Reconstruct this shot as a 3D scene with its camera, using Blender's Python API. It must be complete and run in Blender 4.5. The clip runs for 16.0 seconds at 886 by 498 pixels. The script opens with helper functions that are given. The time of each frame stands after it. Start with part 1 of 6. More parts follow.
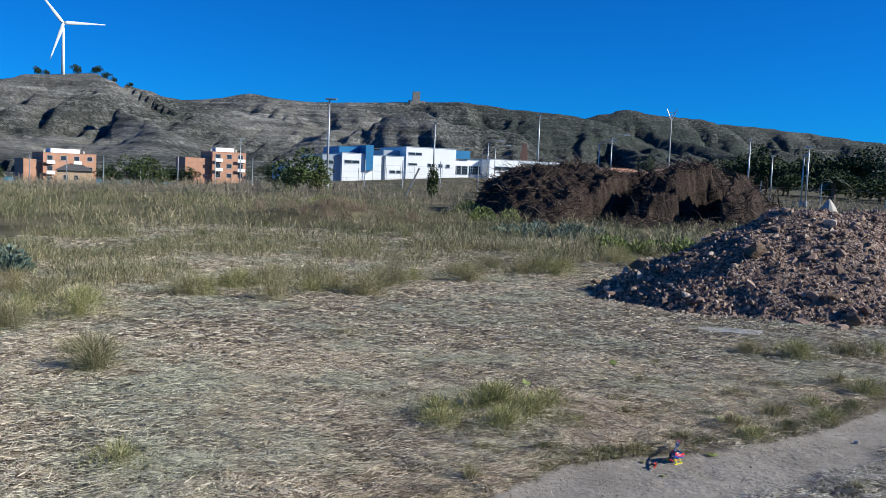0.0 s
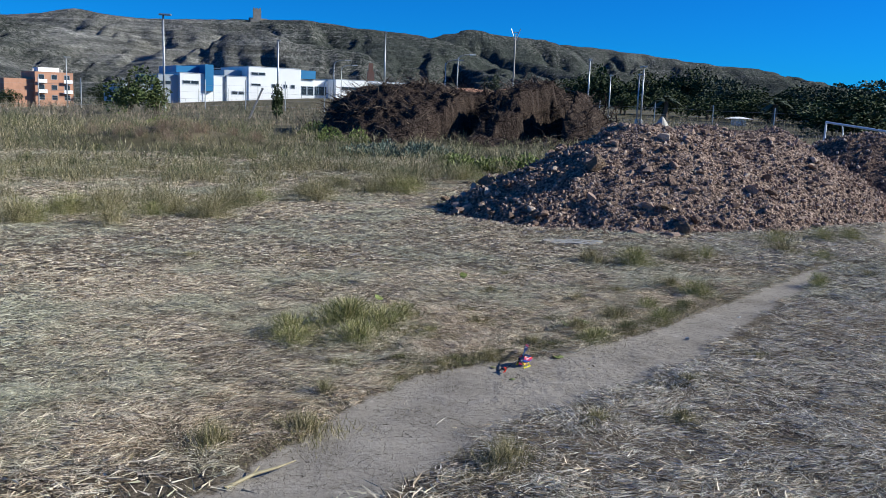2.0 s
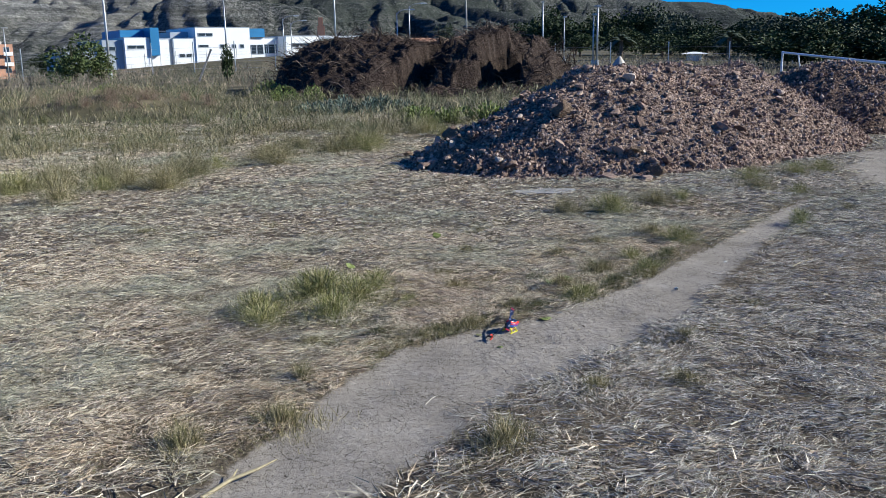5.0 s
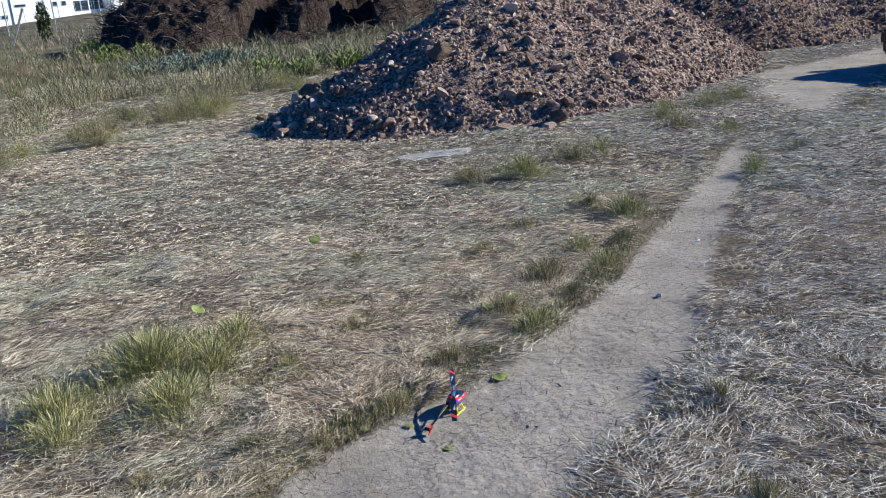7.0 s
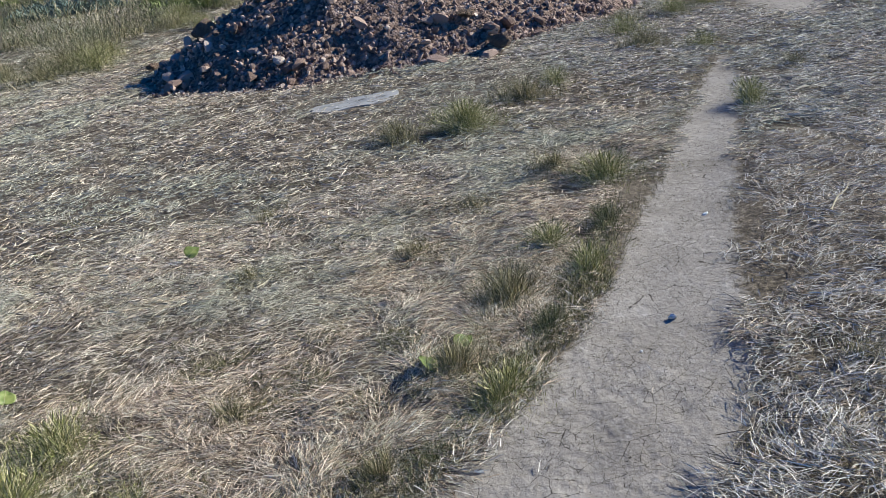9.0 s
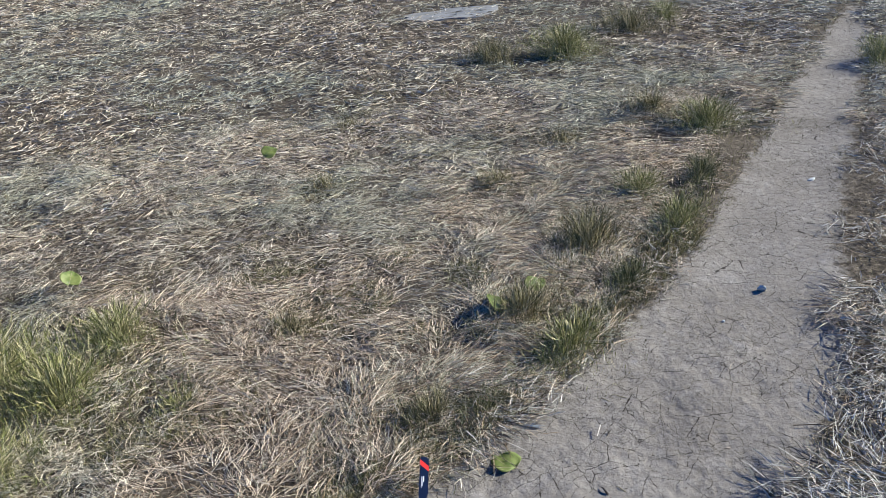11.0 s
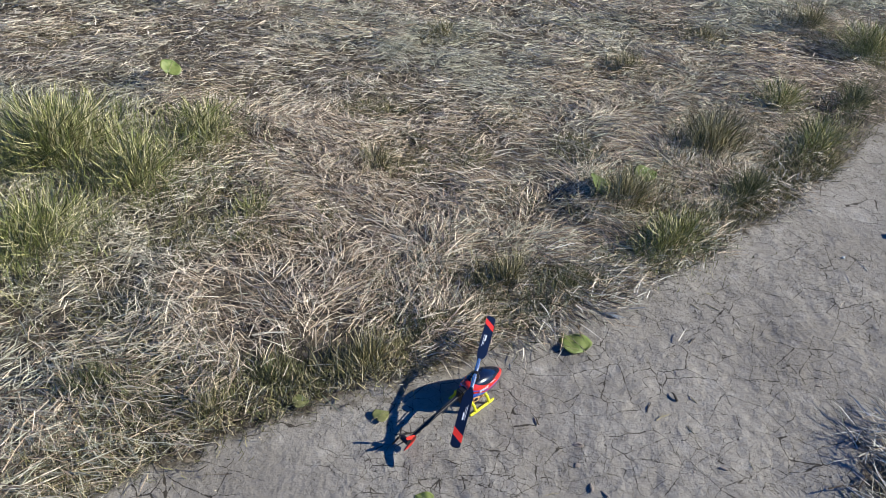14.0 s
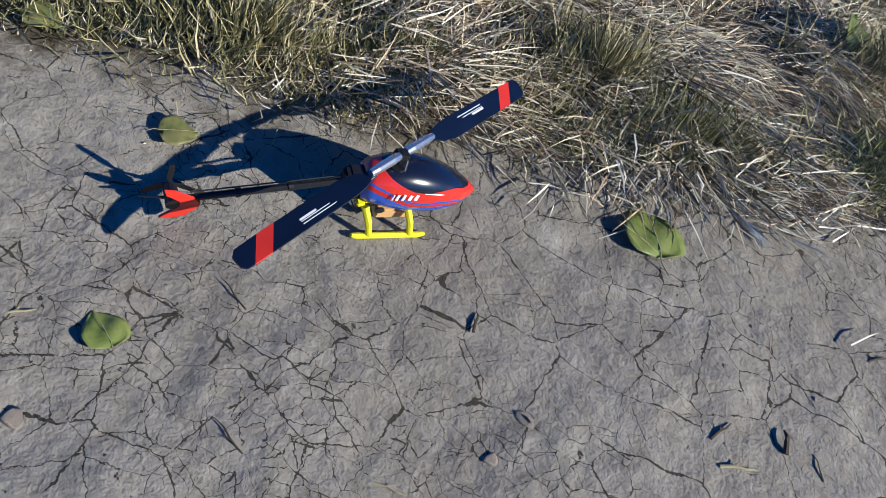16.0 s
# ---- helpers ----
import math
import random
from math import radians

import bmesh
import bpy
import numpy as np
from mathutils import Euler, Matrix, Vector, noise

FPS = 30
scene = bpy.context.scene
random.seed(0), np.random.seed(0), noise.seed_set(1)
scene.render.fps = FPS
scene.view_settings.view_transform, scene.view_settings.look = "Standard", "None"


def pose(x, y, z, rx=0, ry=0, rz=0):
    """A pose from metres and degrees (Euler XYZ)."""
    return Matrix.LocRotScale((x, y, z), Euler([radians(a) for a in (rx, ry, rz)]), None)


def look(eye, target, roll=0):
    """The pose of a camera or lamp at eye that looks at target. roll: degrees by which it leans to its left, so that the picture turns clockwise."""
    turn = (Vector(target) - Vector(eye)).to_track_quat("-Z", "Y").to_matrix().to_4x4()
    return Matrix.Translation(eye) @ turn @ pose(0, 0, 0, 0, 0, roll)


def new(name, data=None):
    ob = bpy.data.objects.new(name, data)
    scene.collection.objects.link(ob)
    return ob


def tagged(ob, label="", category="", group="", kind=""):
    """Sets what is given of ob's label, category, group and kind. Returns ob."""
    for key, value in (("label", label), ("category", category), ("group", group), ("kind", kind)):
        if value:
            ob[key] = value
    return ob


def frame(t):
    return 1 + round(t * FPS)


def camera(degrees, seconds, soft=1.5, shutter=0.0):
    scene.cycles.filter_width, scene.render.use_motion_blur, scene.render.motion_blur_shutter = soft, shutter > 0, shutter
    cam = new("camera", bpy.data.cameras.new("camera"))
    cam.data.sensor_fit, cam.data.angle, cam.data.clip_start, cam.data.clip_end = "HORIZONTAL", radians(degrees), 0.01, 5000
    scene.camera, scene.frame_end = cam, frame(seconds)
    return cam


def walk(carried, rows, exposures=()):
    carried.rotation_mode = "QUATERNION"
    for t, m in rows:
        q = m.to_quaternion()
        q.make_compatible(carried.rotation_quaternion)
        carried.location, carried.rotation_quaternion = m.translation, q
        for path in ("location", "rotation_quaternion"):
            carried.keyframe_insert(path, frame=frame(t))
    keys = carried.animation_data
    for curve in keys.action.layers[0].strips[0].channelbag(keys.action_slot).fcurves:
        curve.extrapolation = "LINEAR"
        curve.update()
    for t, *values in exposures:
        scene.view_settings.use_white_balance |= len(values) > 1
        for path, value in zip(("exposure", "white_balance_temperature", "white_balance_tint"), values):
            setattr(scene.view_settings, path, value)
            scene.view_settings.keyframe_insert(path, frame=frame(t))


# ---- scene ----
cam = camera(54.0, 16.0, soft=0.7)
PATH = [
    (0, (0.225, -1.0, 1.471), (0.08, 0.988, 1.31), 2.4),
    (0.5, (0.192, -0.894, 1.442), (0.196, 1.097, 1.249), 2.0),
    (1, (0.196, -0.875, 1.413), (0.307, 1.1, 1.115), 2.3),
    (1.5, (0.215, -0.931, 1.419), (0.392, 1.035, 1.097), 2.3),
    (2, (0.229, -0.95, 1.418), (0.433, 1.013, 1.093), 2.1),
    (2.5, (0.232, -0.961, 1.409), (0.441, 0.998, 1.062), 1.8),
    (3, (0.237, -0.942, 1.41), (0.45, 1.015, 1.058), 1.5),
    (3.5, (0.238, -0.95, 1.413), (0.44, 1.009, 1.066), 1.2),
    (3.7, (0.241, -0.962, 1.413), (0.445, 0.997, 1.069), 1.0),
    (5.8, (0.184, -0.126, 1.43), (0.548, 1.781, 0.95), -2.9),
    (6, (0.206, 0.034, 1.415), (0.598, 1.937, 0.94), -3.4),
    (6.5, (0.329, 0.565, 1.429), (0.814, 2.443, 0.941), -4.6),
    (7, (0.389, 1.065, 1.404), (0.954, 2.894, 0.827), -4.9),
    (7.5, (0.605, 1.539, 1.363), (1.256, 3.316, 0.715), -8.0),
    (8, (0.748, 1.797, 1.366), (1.391, 3.569, 0.697), -9.0),
    (8.2, (0.791, 1.914, 1.342), (1.459, 3.663, 0.639), -9.4),
    (10.3, (0.989, 2.409, 1.336), (1.498, 4.16, 0.516), -7.1),
    (10.5, (0.974, 2.404, 1.332), (1.462, 4.15, 0.488), -6.4),
    (11, (0.948, 2.39, 1.33), (1.381, 4.113, 0.411), -4.2),
    (11.5, (0.965, 2.408, 1.321), (1.373, 4.111, 0.356), -3.5),
    (12, (0.967, 2.425, 1.327), (1.35, 4.124, 0.344), -4.4),
    (12.1, (0.955, 2.393, 1.314), (1.313, 4.128, 0.386), -0.3),
    (12.5, (0.944, 2.428, 1.211), (1.219, 4.198, 0.32), 1.7),
    (13, (0.911, 2.407, 1.25), (1.124, 4.149, 0.29), 3.5),
    (13.5, (0.907, 2.411, 1.235), (1.087, 4.085, 0.156), 6.6),
    (14, (0.944, 2.475, 1.165), (1.162, 4.114, 0.04), 5.1),
    (14.5, (1.022, 2.781, 0.914), (1.443, 4.238, -0.389), 13.9),
    (15, (1.155, 3.002, 0.734), (1.448, 4.349, -0.715), 21.4),
    (15.5, (1.216, 3.047, 0.553), (1.318, 4.453, -0.866), 26.5),
    (16, (1.252, 3.13, 0.524), (1.237, 4.558, -0.875), 29.8),
]
walk(cam, [(t, look(eye, target, roll)) for t, eye, target, roll in PATH], [(0, 0.5), (3.5, 0.52), (6.0, 0.77), (8.0, 0.85), (12.0, 0.7), (14.5, 0.65), (16.0, 0.5)])

# ---- world, sun, exposure ----
SUN_FROM = Vector((math.cos(radians(-5)) * math.cos(radians(28)), math.sin(radians(-5)) * math.cos(radians(28)), math.sin(radians(28))))
world = bpy.data.worlds.new("sky")
world.use_nodes = True
scene.world = world
sky = world.node_tree.nodes.new("ShaderNodeTexSky")
sky.sky_type = "NISHITA"
sky.sun_disc = False
sky.sun_elevation = radians(28)
sky.sun_rotation = math.atan2(SUN_FROM.x, SUN_FROM.y)
sky.altitude = 1800
sky.air_density, sky.dust_density, sky.ozone_density = 1.0, 0.3, 3.0
back = world.node_tree.nodes["Background"]
back.inputs["Strength"].default_value = 0.072
deepen = world.node_tree.nodes.new("ShaderNodeMix")
deepen.data_type, deepen.blend_type = "RGBA", "MULTIPLY"
deepen.inputs[0].default_value = 1.0
deepen.inputs[7].default_value = (0.02, 0.52, 1.22, 1)
world.node_tree.links.new(sky.outputs[0], deepen.inputs[6])
world.node_tree.links.new(deepen.outputs[2], back.inputs[0])
sun = new("sun", bpy.data.lights.new("sun", "SUN"))
sun.data.energy, sun.data.angle, sun.data.color = 5.0, radians(0.55), (0.965, 0.965, 0.87)
sun.matrix_world = look(SUN_FROM * 50, (0, 0, 0))


# ---- noise and small helpers ----
def lattice(ix, iy, seed):
    h = np.sin(ix * 127.1 + iy * 311.7 + seed * 74.7) * 43758.5453
    return h - np.floor(h)


def value_noise(x, y, seed=0):
    ix, iy = np.floor(x), np.floor(y)
    fx, fy = x - ix, y - iy
    fx, fy = fx * fx * (3 - 2 * fx), fy * fy * (3 - 2 * fy)
    a, b = lattice(ix, iy, seed), lattice(ix + 1, iy, seed)
    c, d = lattice(ix, iy + 1, seed), lattice(ix + 1, iy + 1, seed)
    return (a + (b - a) * fx) * (1 - fy) + (c + (d - c) * fx) * fy


def fbm(x, y, seed=0, octaves=4):
    x, y = np.asarray(x, float), np.asarray(y, float)
    total, amp, norm = 0, 1.0, 0.0
    for o in range(octaves):
        total = total + amp * (value_noise(x * 2 ** o + 17.3 * o, y * 2 ** o + 9.1 * o, seed + o) - 0.5)
        norm += amp
        amp *= 0.5
    return total / norm * 2


def smooth(a, b, x):
    t = np.clip((x - a) / (b - a), 0, 1)
    return t * t * (3 - 2 * t)


def mesh_from(name, verts, faces, material, smooth_shade=False):
    me = bpy.data.meshes.new(name)
    me.from_pydata([tuple(v) for v in np.asarray(verts, float).tolist()], [], faces if isinstance(faces, list) else faces.tolist())
    me.materials.append(material)
    if smooth_shade:
        me.polygons.foreach_set("use_smooth", [True] * len(me.polygons))
    me.update()
    return me


def grid_faces(nx, ny):
    i = np.arange(nx * ny).reshape(ny, nx)
    return np.stack([i[:-1, :-1], i[:-1, 1:], i[1:, 1:], i[1:, :-1]], -1).reshape(-1, 4)


def part(name, bm, material, parent, label="", shade=False):
    """One bmesh as one mesh object under a thing or a part."""
    me = bpy.data.meshes.new(name)
    bmesh.ops.recalc_face_normals(bm, faces=bm.faces)
    bm.to_mesh(me)
    bm.free()
    me.materials.append(material)
    if shade:
        me.polygons.foreach_set("use_smooth", [True] * len(me.polygons))
    ob = new(name, me)
    ob.parent = parent
    if label:
        ob["label"] = label
    return ob


def thing(name, m, label, category, group="", kind=""):
    ob = new(name)
    ob.matrix_basis = m
    return tagged(ob, label, category, group, kind)


def box(bm, size, at=(0, 0, 0), bevel=0.0, turn=None):
    g = bmesh.ops.create_cube(bm, size=1)
    vs = g["verts"]
    bmesh.ops.scale(bm, vec=size, verts=vs)
    if bevel:
        r = bmesh.ops.bevel(bm, geom=list({e for v in vs for e in v.link_edges}), offset=bevel, segments=2, affect="EDGES")
        vs = list({v for v in r["verts"]} | {v for v in vs if v.is_valid})
    if turn is not None:
        bmesh.ops.rotate(bm, matrix=turn.to_3x3(), cent=(0, 0, 0), verts=vs)
    bmesh.ops.translate(bm, vec=at, verts=vs)
    return vs


def tube(bm, points, radii, sides=8):
    """A tapered tube through points."""
    rings = []
    pts = [Vector(p) for p in points]
    for i, p in enumerate(pts):
        d = (pts[min(i + 1, len(pts) - 1)] - pts[max(i - 1, 0)]).normalized()
        q = d.to_track_quat("Z", "Y")
        r = radii[i] if isinstance(radii, (list, tuple)) else radii
        rings.append([bm.verts.new(p + q @ Vector((r * math.cos(a), r * math.sin(a), 0))) for a in [2 * math.pi * k / sides for k in range(sides)]])
    for a, b in zip(rings, rings[1:]):
        for k in range(sides):
            bm.faces.new((a[k], a[(k + 1) % sides], b[(k + 1) % sides], b[k]))
    bm.faces.new(rings[0][::-1])
    bm.faces.new(rings[-1])


def loft(bm, rings):
    """Closed rings of points joined into a skin with end caps."""
    rs = [[bm.verts.new(p) for p in r] for r in rings]
    n = len(rs[0])
    for a, b in zip(rs, rs[1:]):
        for k in range(n):
            bm.faces.new((a[k], a[(k + 1) % n], b[(k + 1) % n], b[k]))
    bm.faces.new(rs[0][::-1])
    bm.faces.new(rs[-1])


def plate(bm, outline, thickness, m=Matrix()):
    """A flat plate with the outline in the xy plane."""
    top = [bm.verts.new(m @ Vector((x, y, thickness / 2))) for x, y in outline]
    low = [bm.verts.new(m @ Vector((x, y, -thickness / 2))) for x, y in outline]
    n = len(outline)
    bm.faces.new(top)
    bm.faces.new(low[::-1])
    for k in range(n):
        bm.faces.new((top[k], low[k], low[(k + 1) % n], top[(k + 1) % n]))


# ---- materials ----
class Mat:
    """A small builder for node materials."""

    def __init__(self, name, rough=0.8, metal=0.0, spec=0.5):
        self.m = bpy.data.materials.new(name)
        self.m.use_nodes = True
        self.t = self.m.node_tree
        self.b = self.t.nodes["Principled BSDF"]
        self.b.inputs["Roughness"].default_value = rough
        self.b.inputs["Metallic"].default_value = metal
        self.b.inputs["Specular IOR Level"].default_value = spec

    def node(self, kind, **kw):
        n = self.t.nodes.new(kind)
        for k, v in kw.items():
            if k in n.inputs:
                n.inputs[k].default_value = v
        return n

    def link(self, a, b):
        self.t.links.new(a, b)

    def coords(self, which="Object"):
        return self.t.nodes.new("ShaderNodeTexCoord").outputs[which]

    def noise(self, scale, detail=4, vec=None, rough=0.55, out="Fac"):
        n = self.node("ShaderNodeTexNoise", Scale=scale, Detail=detail, Roughness=rough)
        self.link(vec if vec is not None else self.coords(), n.inputs["Vector"])
        return n.outputs[out]

    def ramp(self, fac, stops):
        n = self.t.nodes.new("ShaderNodeValToRGB")
        e = n.color_ramp.elements
        while len(e) < len(stops):
            e.new(0.5)
        for el, (p, c) in zip(e, stops):
            el.position, el.color = p, (*c, 1) if len(c) == 3 else c
        self.link(fac, n.inputs[0])
        return n.outputs[0]

    def mix(self, fac, a, b, mode="MIX"):
        n = self.t.nodes.new("ShaderNodeMix")
        n.data_type, n.blend_type = "RGBA", mode
        for s, v in ((0, fac), (6, a), (7, b)):
            if hasattr(v, "is_linked"):
                self.link(v, n.inputs[s])
            else:
                n.inputs[s].default_value = v if s == 0 else (*v, 1)
        return n.outputs[2]

    def math(self, op, a, b=0.0):
        n = self.t.nodes.new("ShaderNodeMath")
        n.operation = op
        for i, v in enumerate((a, b)):
            if hasattr(v, "is_linked"):
                self.link(v, n.inputs[i])
            else:
                n.inputs[i].default_value = v
        return n.outputs[0]

    def attr(self, name):
        n = self.t.nodes.new("ShaderNodeAttribute")
        n.attribute_name = name
        return n.outputs["Fac"]

    def island(self):
        return self.t.nodes.new("ShaderNodeNewGeometry").outputs["Random Per Island"]

    def random(self):
        return self.t.nodes.new("ShaderNodeObjectInfo").outputs["Random"]

    def color(self, c):
        if hasattr(c, "is_linked"):
            self.link(c, self.b.inputs["Base Color"])
        else:
            self.b.inputs["Base Color"].default_value = (*c, 1)
        return self

    def bump(self, h, strength=0.5, dist=0.01):
        n = self.node("ShaderNodeBump", Strength=strength, Distance=dist)
        self.link(h, n.inputs["Height"])
        if self.b.inputs["Normal"].is_linked:
            self.link(self.b.inputs["Normal"].links[0].from_socket, n.inputs["Normal"])
        self.link(n.outputs[0], self.b.inputs["Normal"])
        return self


def plain(name, c, rough=0.6, metal=0.0, vary=0.12, scale=6.0, bump=0.0):
    """A paint or plastic with slight wear."""
    m = Mat(name, rough, metal)
    f = m.noise(scale, 5)
    lo, hi = tuple(v * (1 - vary) for v in c), tuple(min(1, v * (1 + vary)) for v in c)
    m.color(m.ramp(f, [(0.3, lo), (0.7, hi)]))
    if bump:
        m.bump(m.noise(scale * 12, 3), bump, 0.002)
    return m.m


def ground_material():
    m = Mat("earth", 0.95, spec=0.2)
    pos = m.coords()
    # trodden clay
    big, fine = m.noise(2.2, 6, pos, 0.65), m.noise(60, 7, pos, 0.7)
    clay = m.mix(m.ramp(big, [(0.36, (0, 0, 0)), (0.62, (1, 1, 1))]), (0.225, 0.2, 0.172), (0.305, 0.276, 0.243))
    clay = m.mix(m.ramp(fine, [(0.36, (0.6, 0.6, 0.6)), (0.56, (0, 0, 0))]), clay, (0.19, 0.164, 0.134))
    clay = m.mix(m.ramp(m.noise(17, 5, pos, 0.6), [(0.56, (0, 0, 0)), (0.72, (0.6, 0.6, 0.6))]), clay, (0.40, 0.365, 0.325))
    # drying cracks, straighter and more open where the clay dried last
    warp = m.node("ShaderNodeVectorMath")
    warp.operation = "MULTIPLY_ADD"
    m.link(m.noise(22, 5, pos, 0.7, out="Color"), warp.inputs[0])
    warp.inputs[1].default_value = (0.022, 0.022, 0)
    m.link(pos, warp.inputs[2])
    flat = m.node("ShaderNodeVectorMath")
    flat.operation = "MULTIPLY"
    m.link(warp.outputs[0], flat.inputs[0])
    flat.inputs[1].default_value = (1, 1, 0)
    cracks = None
    for scale, width, keep in ((13, 0.0085, 0.44), (27, 0.010, 0.47), (55, 0.014, 0.53)):
        v = m.node("ShaderNodeTexVoronoi", Scale=scale)
        v.feature = "DISTANCE_TO_EDGE"
        m.link(flat.outputs[0], v.inputs["Vector"])
        gate = m.ramp(m.noise({13: 5.5, 27: 4.2, 55: 3.1}[scale], 4, pos, 0.65), [(keep - 0.05, (0, 0, 0)), (keep + 0.07, (1, 1, 1))])
        thick = m.math("MULTIPLY", gate, m.math("MULTIPLY", m.ramp(m.noise(48, 4, pos, 0.7), [(0.36, (0, 0, 0)), (0.7, (1, 1, 1))]), width * 2))
        c = m.math("LESS_THAN", v.outputs["Distance"], thick)
        cracks = c if cracks is None else m.math("MAXIMUM", cracks, c)
    pits = m.ramp(m.noise(85, 4, pos, 0.6), [(0.27, (1, 1, 1)), (0.30, (0, 0, 0))])
    cracks = m.math("MAXIMUM", cracks, pits)
    clay = m.mix(m.math("MULTIPLY", cracks, 0.9), clay, (0.03, 0.024, 0.018))
    # soil and litter under the straw, greener and paler far off
    litter = m.ramp(m.noise(60, 6, pos, 0.7), [(0.36, (0.022, 0.017, 0.012)), (0.53, (0.095, 0.076, 0.054)), (0.74, (0.34, 0.28, 0.21))])
    litter = m.mix(m.ramp(m.noise(0.9, 4, pos), [(0.4, (0, 0, 0)), (0.62, (0.35, 0.35, 0.35))]), litter, (0.15, 0.122, 0.092))
    meadow = m.ramp(m.noise(0.35, 6, pos, 0.7), [(0.3, (0.035, 0.034, 0.016)), (0.5, (0.09, 0.078, 0.042)), (0.72, (0.22, 0.18, 0.12))])
    field = m.mix(m.attr("meadow"), litter, meadow)
    edge = m.math("ADD", m.attr("path"), m.math("MULTIPLY", m.math("SUBTRACT", m.noise(14, 5, pos, 0.65), 0.5), 0.9))
    mask = m.ramp(edge, [(0.42, (0, 0, 0)), (0.58, (1, 1, 1))])
    m.color(m.mix(mask, field, clay))
    m.bump(m.math("SUBTRACT", m.math("MULTIPLY", m.noise(28, 6, pos, 0.6), 0.9), m.math("MULTIPLY", cracks, m.math("MULTIPLY", mask, 0.7))), 0.7, 0.011)
    m.bump(m.noise(120, 6, pos, 0.7), 0.6, 0.005)
    return m.m


def rubble_material(name, dark, mid, light, scale=7.0, stony=0.0):
    m = Mat(name, 0.95, spec=0.2)
    f = m.noise(scale, 6, None, 0.7)
    g = m.noise(0.7, 3)
    c = m.ramp(f, [(0.28, dark), (0.5, mid), (0.75, light)])
    c = m.mix(m.ramp(g, [(0.35, (0, 0, 0)), (0.65, (0.45, 0.45, 0.45))]), c, mid)
    m.bump(f, 0.9, 0.06)
    if stony:
        for size, depth in ((16.0, 0.05), (38.0, 0.02)):
            v = m.node("ShaderNodeTexVoronoi", Scale=size)
            m.link(m.coords(), v.inputs["Vector"])
            tone = m.node("ShaderNodeSeparateColor")
            m.link(v.outputs["Color"], tone.inputs[0])
            chip = m.ramp(tone.outputs[0], [(0.2, dark), (0.55, mid), (0.9, light), (1.0, tuple(min(0.6, 1.4 * k) for k in light))])
            c = m.mix(stony, c, chip)
            m.bump(m.math("SUBTRACT", 1.0, v.outputs["Distance"]), 0.9, depth)
    m.color(c)
    m.bump(m.noise(scale * 8, 4), 0.5, 0.01)
    return m.m


def stone_material():
    m = Mat("stone", 0.9, spec=0.25)
    r = m.math("ADD", m.math("MULTIPLY", m.random(), 1.0), m.math("MULTIPLY", m.island(), 1.0))
    r = m.math("FRACT", r)
    base = m.ramp(r, [(0.0, (0.085, 0.055, 0.044)), (0.45, (0.25, 0.17, 0.135)), (0.85, (0.43, 0.32, 0.258)), (1.0, (0.6, 0.5, 0.42))])
    m.color(m.mix(m.math("MULTIPLY", m.noise(22, 5), 0.45), base, (0.22, 0.15, 0.112)))
    m.bump(m.noise(30, 5), 0.6, 0.01)
    return m.m


def hill_material():
    m = Mat("hillside", 1.0, spec=0.1)
    pos = m.coords()
    s = m.node("ShaderNodeMapping")
    s.inputs["Scale"].default_value = (0.014, 0.014, 0.26)
    m.link(pos, s.inputs[0])
    strata = m.noise(1.0, 7, s.outputs[0], 0.7)
    rock = m.ramp(strata, [(0.34, (0.10, 0.096, 0.086)), (0.48, (0.188, 0.184, 0.174)), (0.57, (0.285, 0.278, 0.26)), (0.66, (0.49, 0.475, 0.445))])
    scrub = m.ramp(m.noise(0.3, 8, pos, 0.85), [(0.45, (0, 0, 0)), (0.54, (1, 1, 1))])
    pale = m.ramp(m.noise(0.018, 6, pos, 0.7), [(0.5, (0, 0, 0)), (0.66, (0.7, 0.7, 0.7))])
    rock = m.mix(pale, rock, (0.33, 0.315, 0.285))
    green = m.attr("scrub")
    cover = m.math("MINIMUM", 1.0, m.math("ADD", m.math("MULTIPLY", scrub, green), m.math("MAXIMUM", 0.0, m.math("SUBTRACT", green, 0.62))))
    m.color(m.mix(cover, rock, (0.047, 0.056, 0.048)))
    m.bump(strata, 1.0, 4.0)
    m.bump(m.noise(0.2, 7, pos, 0.75), 1.0, 4.0)
    return m.m


EARTH = ground_material()
RUBBLE = rubble_material("rubble", (0.06, 0.039, 0.032), (0.23, 0.155, 0.124), (0.43, 0.32, 0.262), 9, 0.6)
RED_RUBBLE = rubble_material("red_rubble", (0.06, 0.036, 0.027), (0.155, 0.098, 0.074), (0.29, 0.2, 0.155), 9, 0.6)
COMPOST = rubble_material("compost", (0.008, 0.006, 0.005), (0.042, 0.028, 0.023), (0.125, 0.088, 0.07), 9, 0.4)
STONE = stone_material()
HILL = hill_material()
WHITE = plain("white_render", (0.78, 0.79, 0.8), 0.7, 0, 0.05, 0.4)
BLUE = plain("blue_cladding", (0.02, 0.17, 0.36), 0.4, 0, 0.1, 0.5)
# grey cladding and trim; on the school's left end it holds painted shade
GREY_AND_SHADE = plain("grey_cladding_and_shade", (0.33, 0.37, 0.42), 0.5, 0, 0.1, 0.5)
BRICK = plain("orange_brick", (0.44, 0.23, 0.15), 0.85, 0, 0.14, 0.8)
CREAM = plain("cream_render", (0.52, 0.36, 0.23), 0.85, 0, 0.1, 0.8)
ROOF = plain("dark_roof", (0.09, 0.085, 0.08), 0.8, 0, 0.2, 1)
GLASSDARK = plain("dark_window", (0.03, 0.04, 0.05), 0.15, 0, 0.2, 1)
